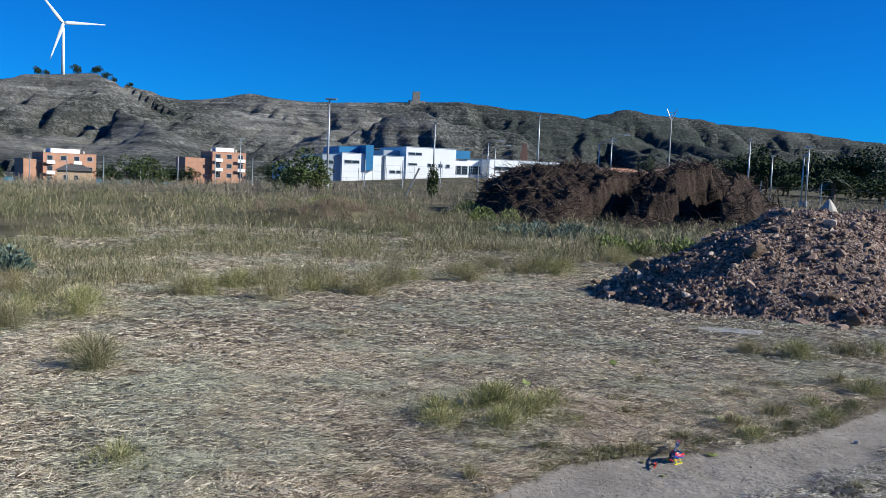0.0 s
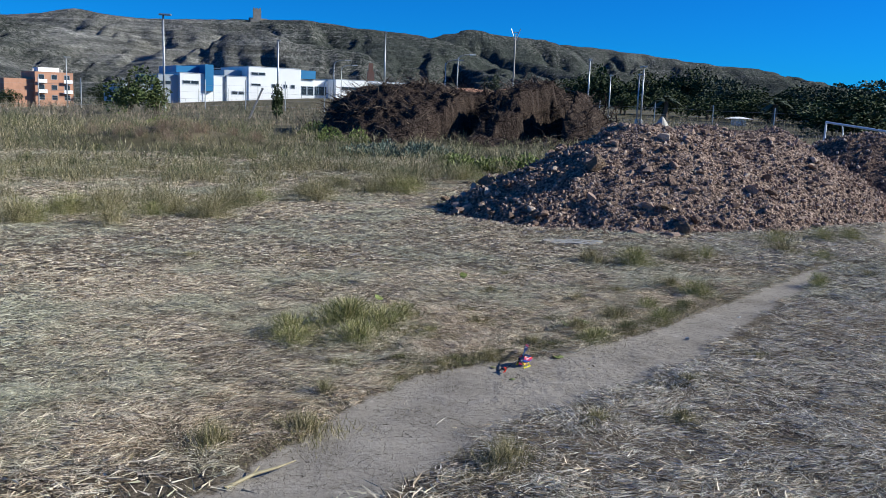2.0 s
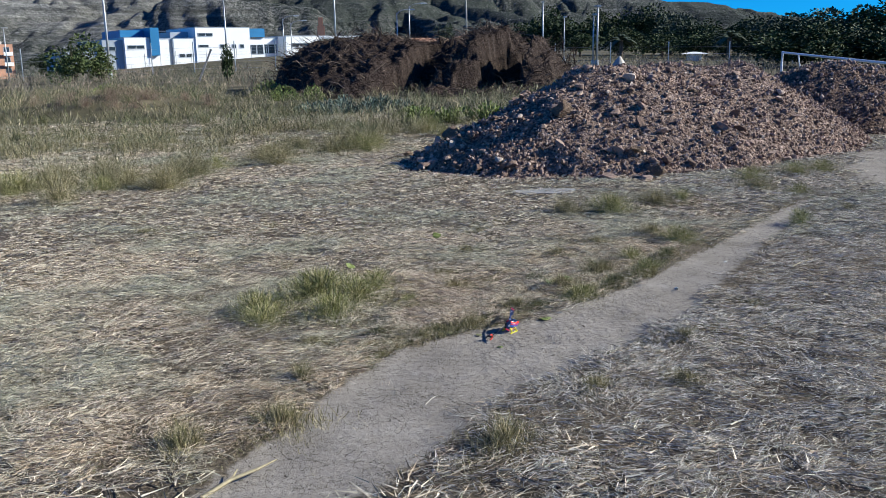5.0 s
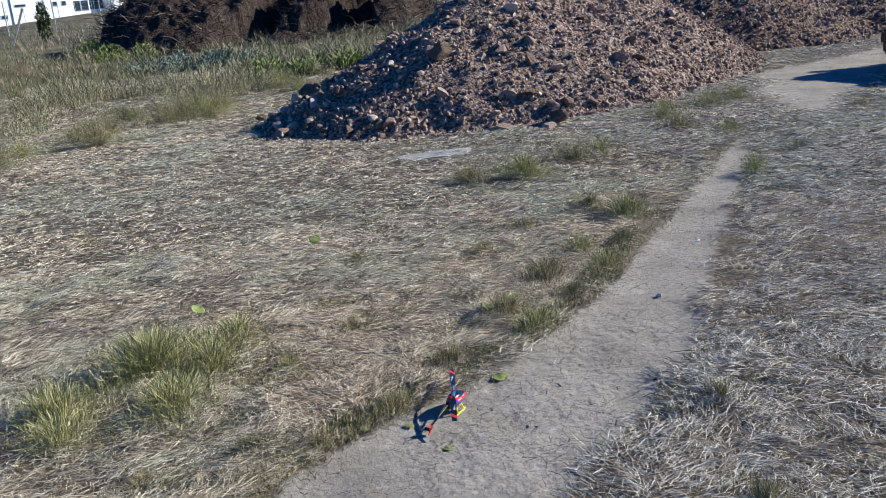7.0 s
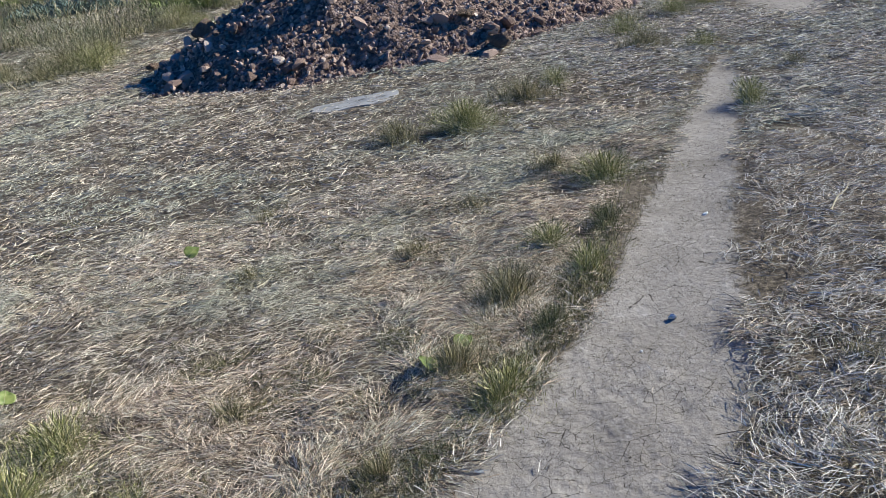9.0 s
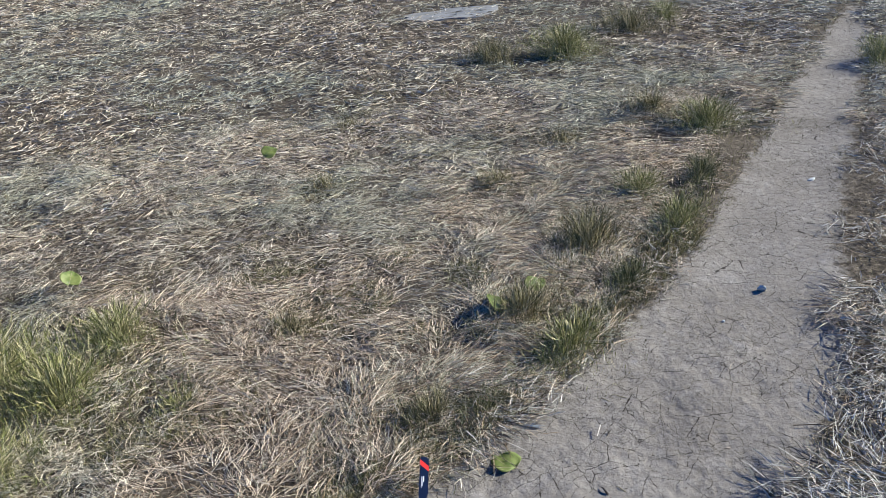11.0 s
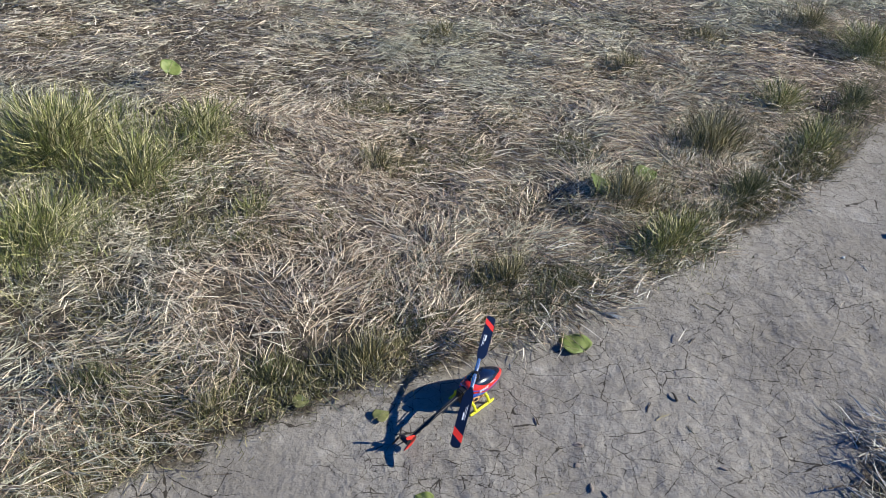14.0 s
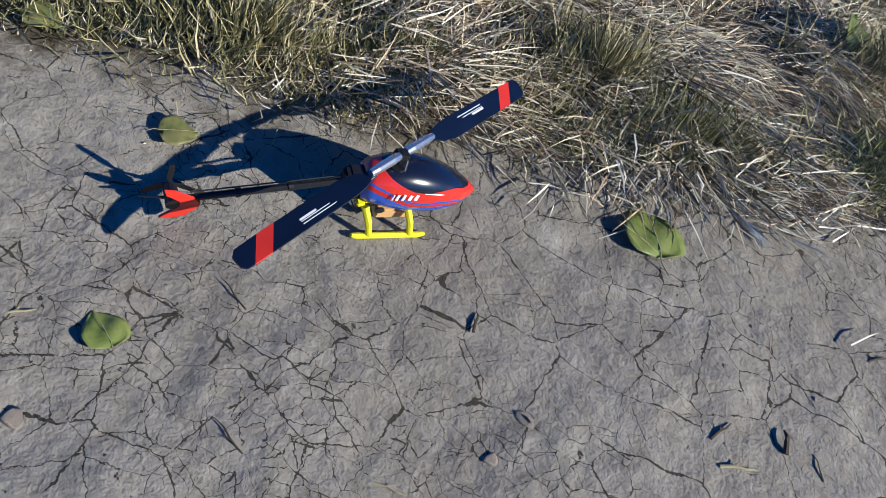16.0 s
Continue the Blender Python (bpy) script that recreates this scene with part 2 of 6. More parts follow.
STEEL = plain("galvanised_steel", (0.42, 0.44, 0.45), 0.45, 0.6, 0.12, 8)
CONCRETE = plain("weathered_concrete", (0.42, 0.39, 0.35), 0.9, 0, 0.18, 3, 0.3)


# ---- ground ----
def land(x, y):
    """Height of the lie of the land, without the fine relief."""
    x, y = np.asarray(x, float), np.asarray(y, float)
    far = np.maximum(0, y - 12)
    z = 0.0135 * np.minimum(far, 150) + 0.07 * np.minimum(0, x + 8) * smooth(22, 110, y)
    z = z + 0.45 * np.exp(-((x + 4.9) ** 2 / 5 + (y - 24) ** 2 / 4))
    return z + 0.10 * fbm(x / 9, y / 9, 3) * smooth(10, 25, np.hypot(x, y))


TRACK = [(-1.1, 0.2, .28), (-0.55, 1.25, .26), (-0.04, 2.0, .24), (0.35, 2.54, .33), (0.82, 3.175, .375), (1.46, 3.55, .34), (2.02, 3.95, .285), (2.38, 4.3, .235),
         (2.68, 4.65, .19), (3.12, 5.12, .165), (3.68, 5.72, .15), (4.5, 6.6, .1), (4.95, 7.1, 0.0)]
CLEARING = [(6.3, 7.8, .2), (7.0, 8.8, .5), (8.2, 9.9, .8), (13, 11.4, .9)]  # sandy ground where the car stands


def on_path(x, y):
    """About 1 in the middle of the trodden path, 0.5 at its edge, 0 outside."""
    best = np.zeros(np.broadcast(x, y).shape)
    for line, blend in ((TRACK, 0.24), (CLEARING, 0.9)):
        for (ax, ay, aw), (bx, by, bw) in zip(line, line[1:]):
            dx, dy = bx - ax, by - ay
            t = np.clip(((x - ax) * dx + (y - ay) * dy) / (dx * dx + dy * dy), 0, 1)
            d = np.hypot(x - ax - t * dx, y - ay - t * dy)
            w = aw + (bw - aw) * t
            best = np.maximum(best, np.clip(0.5 + (w - d) / blend, 0, 1))
    return best


def relief(x, y):
    p = on_path(x, y)
    near = 1 - smooth(14, 40, np.hypot(x, y))
    return (land(x, y) + near * ((1 - p) * (0.012 + 0.022 * fbm(x * 1.6, y * 1.6, 7) + 0.012 * fbm(x * 7, y * 7, 8)) + p * (0.008 * fbm(x * 4, y * 4, 9) + 0.004 * fbm(x * 14, y * 14, 4) - 0.003 * np.abs(fbm(x * 24, y * 24, 5)) + 0.0015 * fbm(x * 60, y * 60, 6, 2))))


def spaced(lo, hi, step, far_lo, far_hi, growth=1.09):
    out = list(np.arange(lo, hi, step))
    s = step
    while out[-1] < far_hi:
        s *= growth
        out.append(out[-1] + s)
    s = step
    head = [lo]
    while head[-1] > far_lo:
        s *= growth
        head.append(head[-1] - s)
    return np.array(head[:0:-1] + out)


def make_ground():
    xs, ys = spaced(-4.0, 9.0, 0.045, -3000, 3000), spaced(1.6, 12.5, 0.05, -1500, 3500)
    xs = np.concatenate([xs[xs < 0.9], np.arange(0.9, 2.2, 0.007), xs[xs > 2.205]])
    ys = np.concatenate([ys[ys < 3.05], np.arange(3.05, 4.3, 0.007), ys[ys > 4.305]])
    X, Y = np.meshgrid(xs, ys)
    Z = relief(X, Y)
    me = mesh_from("ground", np.stack([X, Y, Z], -1).reshape(-1, 3), grid_faces(len(xs), len(ys)), EARTH, True)
    a = me.attributes.new("path", "FLOAT", "POINT")
    a.data.foreach_set("value", on_path(X, Y).ravel())
    b = me.attributes.new("meadow", "FLOAT", "POINT")
    b.data.foreach_set("value", smooth(11, 20, Y + 0.6 * np.maximum(0, -X)).ravel())
    return tagged(new("ground", me), "dry mown field with a trodden cracked clay path", "ground", kind="structure")


make_ground()


# ---- hills ----
RIDGES = [  # half width, crest points
    (150, [(-620, 560, 20), (-470, 650, 44), (-415, 683, 62), (-392, 697, 74), (-352, 717, 77), (-298, 741, 62), (-200, 770, 46), (-150, 700, 18)]),
    (190, [(-420, 900, 60), (-262, 864, 77), (-200, 880, 72), (-149, 887, 75), (-51, 898, 79), (10, 897, 73), (60, 897, 69), (170, 880, 30)]),
    (75, [(-95, 700, 51), (-70, 695, 53), (-45, 690, 44), (0, 680, 40), (40, 640, 14)]),
    (170, [(40, 1120, 70), (110, 1180, 92), (152, 1189, 103), (185, 1185, 97), (250, 1200, 95), (300, 1120, 30)]),
    (230, [(240, 1420, 108), (340, 1430, 106), (443, 1432, 100), (540, 1404, 86), (600, 1384, 80), (640, 1374, 77), (700, 1360, 66), (790, 1330, 50), (920, 1260, 34), (1100, 1200, 14)]),
    (60, [(-300, 640, 44), (-230, 560, 26), (-190, 450, 10)]),
    (60, [(-420, 640, 46), (-330, 500, 24), (-280, 400, 6)]),
    (70, [(-120, 820, 58), (-150, 700, 34), (-120, 560, 14)]),
    (60, [(60, 850, 52), (100, 720, 30), (120, 560, 8)]),
    (70, [(150, 1150, 76), (230, 980, 46), (250, 800, 14)]),
    (80, [(330, 1380, 80), (390, 1200, 44), (380, 1000, 12)]),
]


def hill_height(x, y):
    h, near = np.zeros(x.shape), np.zeros(x.shape)
    for w, pts in RIDGES:
        for (ax, ay, ah), (bx, by, bh) in zip(pts, pts[1:]):
            dx, dy = bx - ax, by - ay
            t = np.clip(((x - ax) * dx + (y - ay) * dy) / (dx * dx + dy * dy), 0, 1)
            d = np.hypot(x - ax - t * dx, y - ay - t * dy)
            q = np.exp(-(d / w) ** 1.35)
            k = (ah + (bh - ah) * t) * q
            near = np.where(k > h, q, near)
            h = np.maximum(h, k)
    flank = (1 - near ** 2) * np.clip(h / 30, 0, 1)
    bend = 0.5 * fbm(x / 150, y / 150, 23)
    gully = np.abs(fbm(x / 70 + bend, y / 170, 21, 4))
    rill = np.abs(fbm(x / 24 + bend, y / 75, 22, 3))
    h = h - flank * h * 0.5 * (1 - 3.2 * np.minimum(gully, 0.31)) - flank * 9 * (1 - 3 * np.minimum(rill, 0.33)) + 2.0 * fbm(x / 60, y / 60, 5, 3)
    step = 6.0
    q = (h + 2 * fbm(x / 200, y / 200, 9, 2)) / step
    terrace = h + ((np.floor(q) + smooth(0.3, 0.7, q - np.floor(q))) - q) * step
    return np.maximum(0.65 * h + 0.35 * terrace + 0.7 * fbm(x / 12, y / 12, 11, 3), -1)


def make_hills():
    az, rad = np.radians(np.linspace(-44, 54, 520)), np.concatenate([np.linspace(300, 950, 165), np.linspace(955, 1700, 75)])
    A, R = np.meshgrid(az, rad)
    X, Y = R * np.sin(A), R * np.cos(A)
    H = hill_height(X, Y)
    Z = np.where(H > 1, H, H - 4) + 0.5
    me = mesh_from("hills", np.stack([X, Y, Z], -1).reshape(-1, 3), grid_faces(len(az), len(rad)), HILL, True)
    a = me.attributes.new("scrub", "FLOAT", "POINT")
    a.data.foreach_set("value", np.clip(0.62 + 0.55 * smooth(-260, 100, X) + 0.5 * fbm(X / 90, Y / 90, 31), 0, 1.25).ravel())
    return tagged(new("hills", me), "dry stratified hills with pale rock and dark scrub", "hills", kind="structure")


make_hills()


# ---- heaps ----
def bump_hill(x, y, cx, cy, rx, ry, h, turn=0.0, power=2.0):
    c, s = math.cos(radians(turn)), math.sin(radians(turn))
    u, v = ((x - cx) * c + (y - cy) * s) / rx, (-(x - cx) * s + (y - cy) * c) / ry
    return h * np.clip(1 - np.hypot(u, v) ** power, -0.3, 1)


def smax(a, b, k=0.12):
    return np.maximum(a, b) + k * np.exp(-np.abs(a - b) / k) * 0.35


def rubble_height(x, y):
    h = bump_hill(x, y, 4.3, 11.0, 2.9, 1.9, 1.28, 8, 1.35)
    h = smax(h, bump_hill(x, y, 6.6, 12.3, 2.9, 2.0, 1.25, 35, 1.5))
    h = smax(h, bump_hill(x, y, 5.4, 11.8, 2.5, 1.6, 1.25, 25, 1.5))
    return h + 0.12 * fbm(x * 1.3, y * 1.3, 41) + 0.07 * fbm(x * 4, y * 4, 42)


def second_height(x, y):
    h = smax(bump_hill(x, y, 10.2, 15.0, 2.7, 2.2, 1.2, -25, 1.5), bump_hill(x, y, 13.6, 15.4, 3.6, 2.2, 1.0, -10, 1.5))
    return h + 0.12 * fbm(x * 1.2, y * 1.2, 43) + 0.05 * fbm(x * 5, y * 5, 44)


def compost_height(x, y):
    """A long heap: one body with a raised end, and a front that steps back into two hollows."""
    wx, wy = x + 0.3 * fbm(x * 0.8, y * 0.8, 47), y + 0.4 * fbm(x * 0.9, y * 0.9, 48)
    top = np.interp(wx, [-1.3, -0.6, 0.4, 1.6, 3.0, 4.4, 5.6, 6.8, 7.6, 8.4, 9.4, 11.5], [0, 1.1, 1.65, 1.85, 1.85, 1.6, 1.7, 2.1, 2.15, 1.6, 0.9, 0])
    sx = wx - 0.55 * (wy - 29.0) + 0.45 * fbm(x * 1.4, y * 1.4, 50)
    foot = np.interp(sx, [-1, 0.4, 2.4, 3.1, 3.7, 4.6, 5.0, 5.6, 6.2, 7.4, 7.8, 8.6, 10], [28.6, 27.6, 27.0, 27.8, 30.2, 30.4, 27.4, 27.3, 30.6, 30.8, 27.6, 27.4, 28.6])
    run = np.interp(sx, [0, 2.4, 3.4, 4.6, 5.2, 6.2, 7.4, 8.0, 9], [3.0, 3.4, 1.6, 1.3, 2.2, 1.3, 1.3, 1.8, 2.6])
    rise = np.clip((wy - foot) / run, 0, 1)
    fall = np.clip((36.5 - wy) / 2.6, 0, 1)
    h = top * rise ** 0.8 * np.minimum(1, fall) ** 0.7
    h = smax(h, bump_hill(wx, wy, 4.7, 27.2, 1.9, 0.9, 0.42, 0, 1.5), 0.06)
    h = smax(h, bump_hill(wx, wy, 6.9, 27.8, 1.6, 0.8, 0.38, 0, 1.5), 0.06)
    lump = np.clip(h * 1.5, 0, 1)
    return h + lump * (0.24 * fbm(x * 1.3, y * 1.3, 45) + 0.22 * fbm(x * 3.4, y * 3.4, 46) + 0.10 * fbm(x * 9, y * 9, 49)) - 0.10


def heap(name, height, x0, x1, y0, y1, step, material):
    xs, ys = np.arange(x0, x1, step), np.arange(y0, y1, step)
    X, Y = np.meshgrid(xs, ys)
    H = height(X, Y)
    Z = land(X, Y) + np.maximum(H, -0.12)
    V = np.stack([X, Y, Z], -1).reshape(-1, 3)
    F = grid_faces(len(xs), len(ys))
    keep = (H.ravel()[F] > -0.1).any(1)
    return mesh_from(name, V, F[keep], material, True)


def place_heap(name, label, category, mesh_name, me):
    root = thing(name, Matrix(), label, category)
    body = new(mesh_name, me)
    body.parent = root
    return root


rubble = place_heap("rubble_pile", "heap of reddish brown earth and broken stones on the field", "rubble pile", "mound", heap("mound", rubble_height, 0.6, 12, 8, 17.5, 0.05, RUBBLE))
second = place_heap("rubble_pile", "long low heap of dark red earth and stones behind the first", "rubble pile", "mound", heap("mound", second_height, 7.5, 20.5, 11.5, 19.5, 0.07, RED_RUBBLE))
compost = place_heap("compost_pile", "dark brown heap of brushwood and manure with deep hollows", "brush pile", "mound", heap("mound", compost_height, -2.5, 13, 25.5, 37.5, 0.06, COMPOST))


# ---- stones on the heaps ----
def stone_mesh(seed, level=2):
    rnd = random.Random(seed)
    bm = bmesh.new()
    bmesh.ops.create_icosphere(bm, subdivisions=level, radius=1)
    sx, sy, sz = 1, rnd.uniform(0.6, 0.95), rnd.uniform(0.5, 0.8)
    cuts = [(Vector((rnd.gauss(0, 1), rnd.gauss(0, 1), rnd.gauss(0, 1))).normalized(), rnd.uniform(0.28, 0.68)) for _ in range(12)]
    for v in bm.verts:
        for n, d in cuts:
            over = v.co.dot(n) - d
            if over > 0:
                v.co -= n * over
        v.co *= 1 + 0.08 * noise.noise(v.co * 2.2 + Vector((seed * 3.1, 0, 0)))
        v.co = Vector((v.co.x * sx, v.co.y * sy, v.co.z * sz))
    me = bpy.data.meshes.new("stone")
    bm.to_mesh(me)
    bm.free()
    me.materials.append(STONE)
    return me


STONES = [stone_mesh(s) for s in range(9)]
PEBBLES = [stone_mesh(40 + s, 1) for s in range(6)]


def scatter_parts(root, height, count, area, sizes, seed, accept):
    rnd = random.Random(seed)
    made = 0
    while made < count:
        x, y = rnd.uniform(area[0], area[1]), rnd.uniform(area[2], area[3])
        h = float(height(np.array(x), np.array(y)))
        if not accept(x, y, h, rnd):
            continue
        r = sizes[0] * (sizes[1] / sizes[0]) ** (rnd.random() ** 1.9)
        ob = new("stone", STONES[rnd.randrange(len(STONES))])
        ob.parent = root
        ob.matrix_basis = Matrix.LocRotScale((x, y, float(land(x, y)) + max(h, 0) + r * 0.25), Euler((rnd.uniform(-.5, .5), rnd.uniform(-.5, .5), rnd.uniform(0, 6.28))), (r, r, r))
        made += 1


def scatter_joined(root, height, count, area, sizes, seed, accept, label):
    rnd = random.Random(seed)
    shapes = []
    for me in PEBBLES:
        v = np.array([p.co[:] for p in me.vertices])
        f = np.array([p.vertices[:] for p in me.polygons])
        shapes.append((v, f))
    V, F, base = [], [], 0
    made = 0
    while made < count:
        x, y = rnd.uniform(area[0], area[1]), rnd.uniform(area[2], area[3])
        h = float(height(np.array(x), np.array(y)))
        if not accept(x, y, h, rnd):
            continue
        r = sizes[0] * (sizes[1] / sizes[0]) ** (rnd.random() ** 1.4)
        v, f = shapes[rnd.randrange(len(shapes))]
        R = np.array(Euler((rnd.uniform(0, 6), rnd.uniform(0, 6), rnd.uniform(0, 6))).to_matrix())
        V.append(v @ R.T * r + np.array([x, y, float(land(x, y)) + max(h, 0) + r * 0.2]))
        F.append(f + base)
        base += len(v)
        made += 1
    ob = new("rubble_gravel", mesh_from("rubble_gravel", np.concatenate(V), np.concatenate(F), STONE))
    ob.parent = root
    ob["kind"] = "stuff"
    ob["label"] = label


def front_slope(x, y, h, rnd):
    return (-0.06 < h or (-0.3 < h and y < 10.5 and x < 5.5 and rnd.random() < 0.05)) and rnd.random() < (1.0 if h < 0.35 else 0.6) and (y < 12.6 or x > 6)


def any_slope(x, y, h, rnd):
    return h > -0.05


scatter_parts(rubble, rubble_height, 295, (1.0, 7.0, 8.6, 11.8), (0.042, 0.125), 5, front_slope)
scatter_joined(rubble, rubble_height, 14000, (0.8, 9.5, 8.6, 14.5), (0.014, 0.055), 6, front_slope, "small broken stones of mixed browns")
scatter_joined(second, second_height, 6000, (7.5, 16, 12, 16), (0.022, 0.075), 8, any_slope, "small dark stones")


TAN_ROCK = rubble_material("tan_rock", (0.2, 0.135, 0.1), (0.36, 0.255, 0.19), (0.5, 0.38, 0.29), 12)


def boulder(m, size, label, seed, squash=0.75):
    me = stone_mesh(seed, 3)
    me.materials[0] = TAN_ROCK
    ob = new("boulder", me)
    ob.matrix_basis = m @ Matrix.Diagonal((size, size, size * squash, 1))
    return tagged(ob, label, "rock")


def on_rubble(x, y, up):
    return float(land(x, y)) + max(0.0, float(rubble_height(np.array(x), np.array(y)))) + up


boulder(pose(3.32, 9.95, on_rubble(3.32, 9.95, 0.13), 8, 4, 20), 0.26, "tan angular boulder resting on the foot of the rubble pile", 71)
boulder(pose(4.14, 8.93, on_rubble(4.14, 8.93, 0.09), 0, 5, 70), 0.24, "brown boulder lying at the edge of the rubble pile", 72)
boulder(pose(4.05, 9.3, on_rubble(4.05, 9.3, 0.08), 0, 0, 10), 0.15, "brown boulder lying at the edge of the rubble pile", 75)
boulder(pose(2.94, 8.83, 0.045, 0, 0, 0), 0.075, "pale rounded stone beside the grey cement patch", 73)
boulder(pose(2.05, 11.0, on_rubble(2.05, 11.0, 0.06), 20, 0, 40), 0.24, "large grey slab of rock on the dark end of the pile", 74)
boulder(pose(1.55, 11.7, on_rubble(1.55, 11.7, 0.05), 0, 0, 40), 0.11, "reddish stone at the tip of the rubble pile", 76)
boulder(pose(5.3, 10.6, on_rubble(5.3, 10.6, 0.05), 0, 10, 40), 0.13, "pale angular stone on the slope of the rubble pile", 77)


# ---- branches in the compost heap ----
def branch_material():
    m = Mat("dead_wood", 0.9, spec=0.2)
    m.color(m.ramp(m.island(), [(0.0, (0.02, 0.013, 0.01)), (0.7, (0.07, 0.047, 0.036)), (1.0, (0.26, 0.2, 0.16))]))
    m.bump(m.noise(40, 4), 0.5, 0.01)
    return m.m


WOOD = branch_material()


def brushwood(root, height, count, area, seed):
    rnd = random.Random(seed)
    V, F, base = [], [], 0
    for _ in range(count):
        x, y = rnd.uniform(area[0], area[1]), rnd.uniform(area[2], area[3])
        h = float(height(np.array(x), np.array(y)))
        if h < 0.05:
            continue
        p = np.array([x, y, float(land(x, y)) + h - 0.03])
        a, e = rnd.uniform(0, 6.28), abs(rnd.gauss(0.0, 0.35))
        if h > 1.4 and rnd.random() < 0.04:
            e = rnd.uniform(0.5, 1.2)
        ln, r = rnd.uniform(0.15, 0.8), rnd.uniform(0.005, 0.016)
        d = np.array([math.cos(a) * math.cos(e), math.sin(a) * math.cos(e), math.sin(e)])
        side = np.cross(d, [0.3, 0.2, 1.0])
        side /= np.linalg.norm(side)
        up = np.cross(side, d)
        bend = up * rnd.uniform(-0.1, 0.14) * ln + side * rnd.uniform(-0.12, 0.12) * ln
        pts = [p, p + d * ln * 0.5 + bend, p + d * ln]
        for q, rr in zip(pts, (r, r * 0.8, r * 0.35)):
            V += [q + side * rr, q - side * rr * 0.5 + up * rr * 0.87, q - side * rr * 0.5 - up * rr * 0.87]
        for s in (0, 3):
            for k in range(3):
                F.append((base + s + k, base + s + (k + 1) % 3, base + s + 3 + (k + 1) % 3, base + s + 3 + k))
        base += 9
    ob = new("brushwood", mesh_from("brushwood", np.array(V), F, WOOD))
    ob.parent = root
    ob["kind"] = "stuff"
    ob["label"] = "dry grey brown twigs and branches"


brushwood(compost, compost_height, 8000, (-2.5, 12.5, 25.5, 36), 12)


def dead_branch(m, ln, seed):
    rnd = random.Random(seed)
    ob = thing("dead_branch", m, "bare dead branch sticking out of the brush heap", "branch", "dead branches")
    bm = bmesh.new()
    tip = Vector((0.1 * ln, 0.05 * ln, ln))
    mid = Vector((rnd.uniform(-.1, .1) * ln, 0, ln * 0.5))
    tube(bm, [(0, 0, -0.1), mid, tip], [0.03, 0.022, 0.008], 6)
    part("stem", bm, WOOD, ob)
    for _ in range(4):
        bm = bmesh.new()
        b = mid.lerp(tip, rnd.uniform(-0.3, 0.7))
        e = b + Vector((rnd.uniform(-.4, .4), rnd.uniform(-.3, .3), rnd.uniform(0.1, 0.4))) * ln
        tube(bm, [b, b.lerp(e, 0.5) + Vector((0, 0, 0.05)), e], [0.012, 0.009, 0.003], 5)
        part("twig", bm, WOOD, ob)
    return ob


for bx, by, lean, ln, sd in ((9.2, 29.6, 25, 0.9, 1), (9.6, 29.8, 12, 1.0, 2), (9.0, 29.9, -8, 0.95, 3), (9.4, 30.2, 30, 0.8, 4), (5.0, 31.5, 48, 0.8, 5), (7.4, 30.2, 60, 0.7, 6), (3.2, 31, -58, 0.8, 7)):
    bz = float(land(bx, by)) + max(0.2, float(compost_height(np.array(bx), np.array(by)))) - 0.1
    dead_branch(pose(bx, by, bz, 0, lean, sd * 50), ln, sd)


# ---- straw and grass ----
def fast_mesh(name, V, loops, sizes, material):
    """V: n x 3; loops: flat vertex indices; sizes: corners of each face."""
    me = bpy.data.meshes.new(name)
    me.vertices.add(len(V))
    me.vertices.foreach_set("co", np.ascontiguousarray(V, dtype=np.float32).ravel())
    me.loops.add(len(loops))
    me.loops.foreach_set("vertex_index", loops.astype(np.int32))
    me.polygons.add(len(sizes))
    starts = np.concatenate([[0], np.cumsum(sizes)[:-1]])
    me.polygons.foreach_set("loop_start", starts.astype(np.int32))
    me.materials.append(material)
    me.update(calc_edges=True)
    return me


def strands(name, base, direction, length, width, lift, sag, material, rng, head=0.0, simple=False, flat=0.0):
    """Bent ribbons: a foot, a middle and a tip. head > 0 makes the upper part a spindle, as an ear is; simple makes a straight splinter."""
    n = len(base)
    d = direction / np.linalg.norm(direction, axis=1, keepdims=True)
    rnd_v = rng.normal(size=(n, 3))
    side = np.cross(d, rnd_v + np.array([0, 0, flat]))
    side /= np.linalg.norm(side, axis=1, keepdims=True) + 1e-9
    L, W = length[:, None], width[:, None]
    mid = base + d * L * 0.55 + lift
    tip = base + d * L + sag
    if simple:
        V = np.stack([base - side * W * 0.5, base + side * W * 0.5, tip], 1)
        loop = np.array([0, 1, 2])
        k, sizes = 3, [3]
    elif head > 0:
        e0 = base + d * L * (1 - head) + lift * 1.1
        e1 = base + d * L * (1 - head * 0.55) + (lift + sag) * 0.55
        V = np.stack([base - side * W * 0.3, base + side * W * 0.3, e0 - side * W * 0.3, e0 + side * W * 0.3, e1 - side * W, e1 + side * W, tip], 1)
        loop = np.array([0, 1, 3, 2, 2, 3, 5, 4, 4, 5, 6])
        k, sizes = 7, [4, 4, 3]
    else:
        V = np.stack([base - side * W * 0.5, base + side * W * 0.5, mid - side * W * 0.45, mid + side * W * 0.45, tip], 1)
        loop = np.array([0, 1, 3, 2, 2, 3, 4])
        k, sizes = 5, [4, 3]
    loops = (loop[None, :] + (np.arange(n) * k)[:, None]).ravel()
    return fast_mesh(name, V.reshape(-1, 3), loops, np.tile(sizes, n), material)


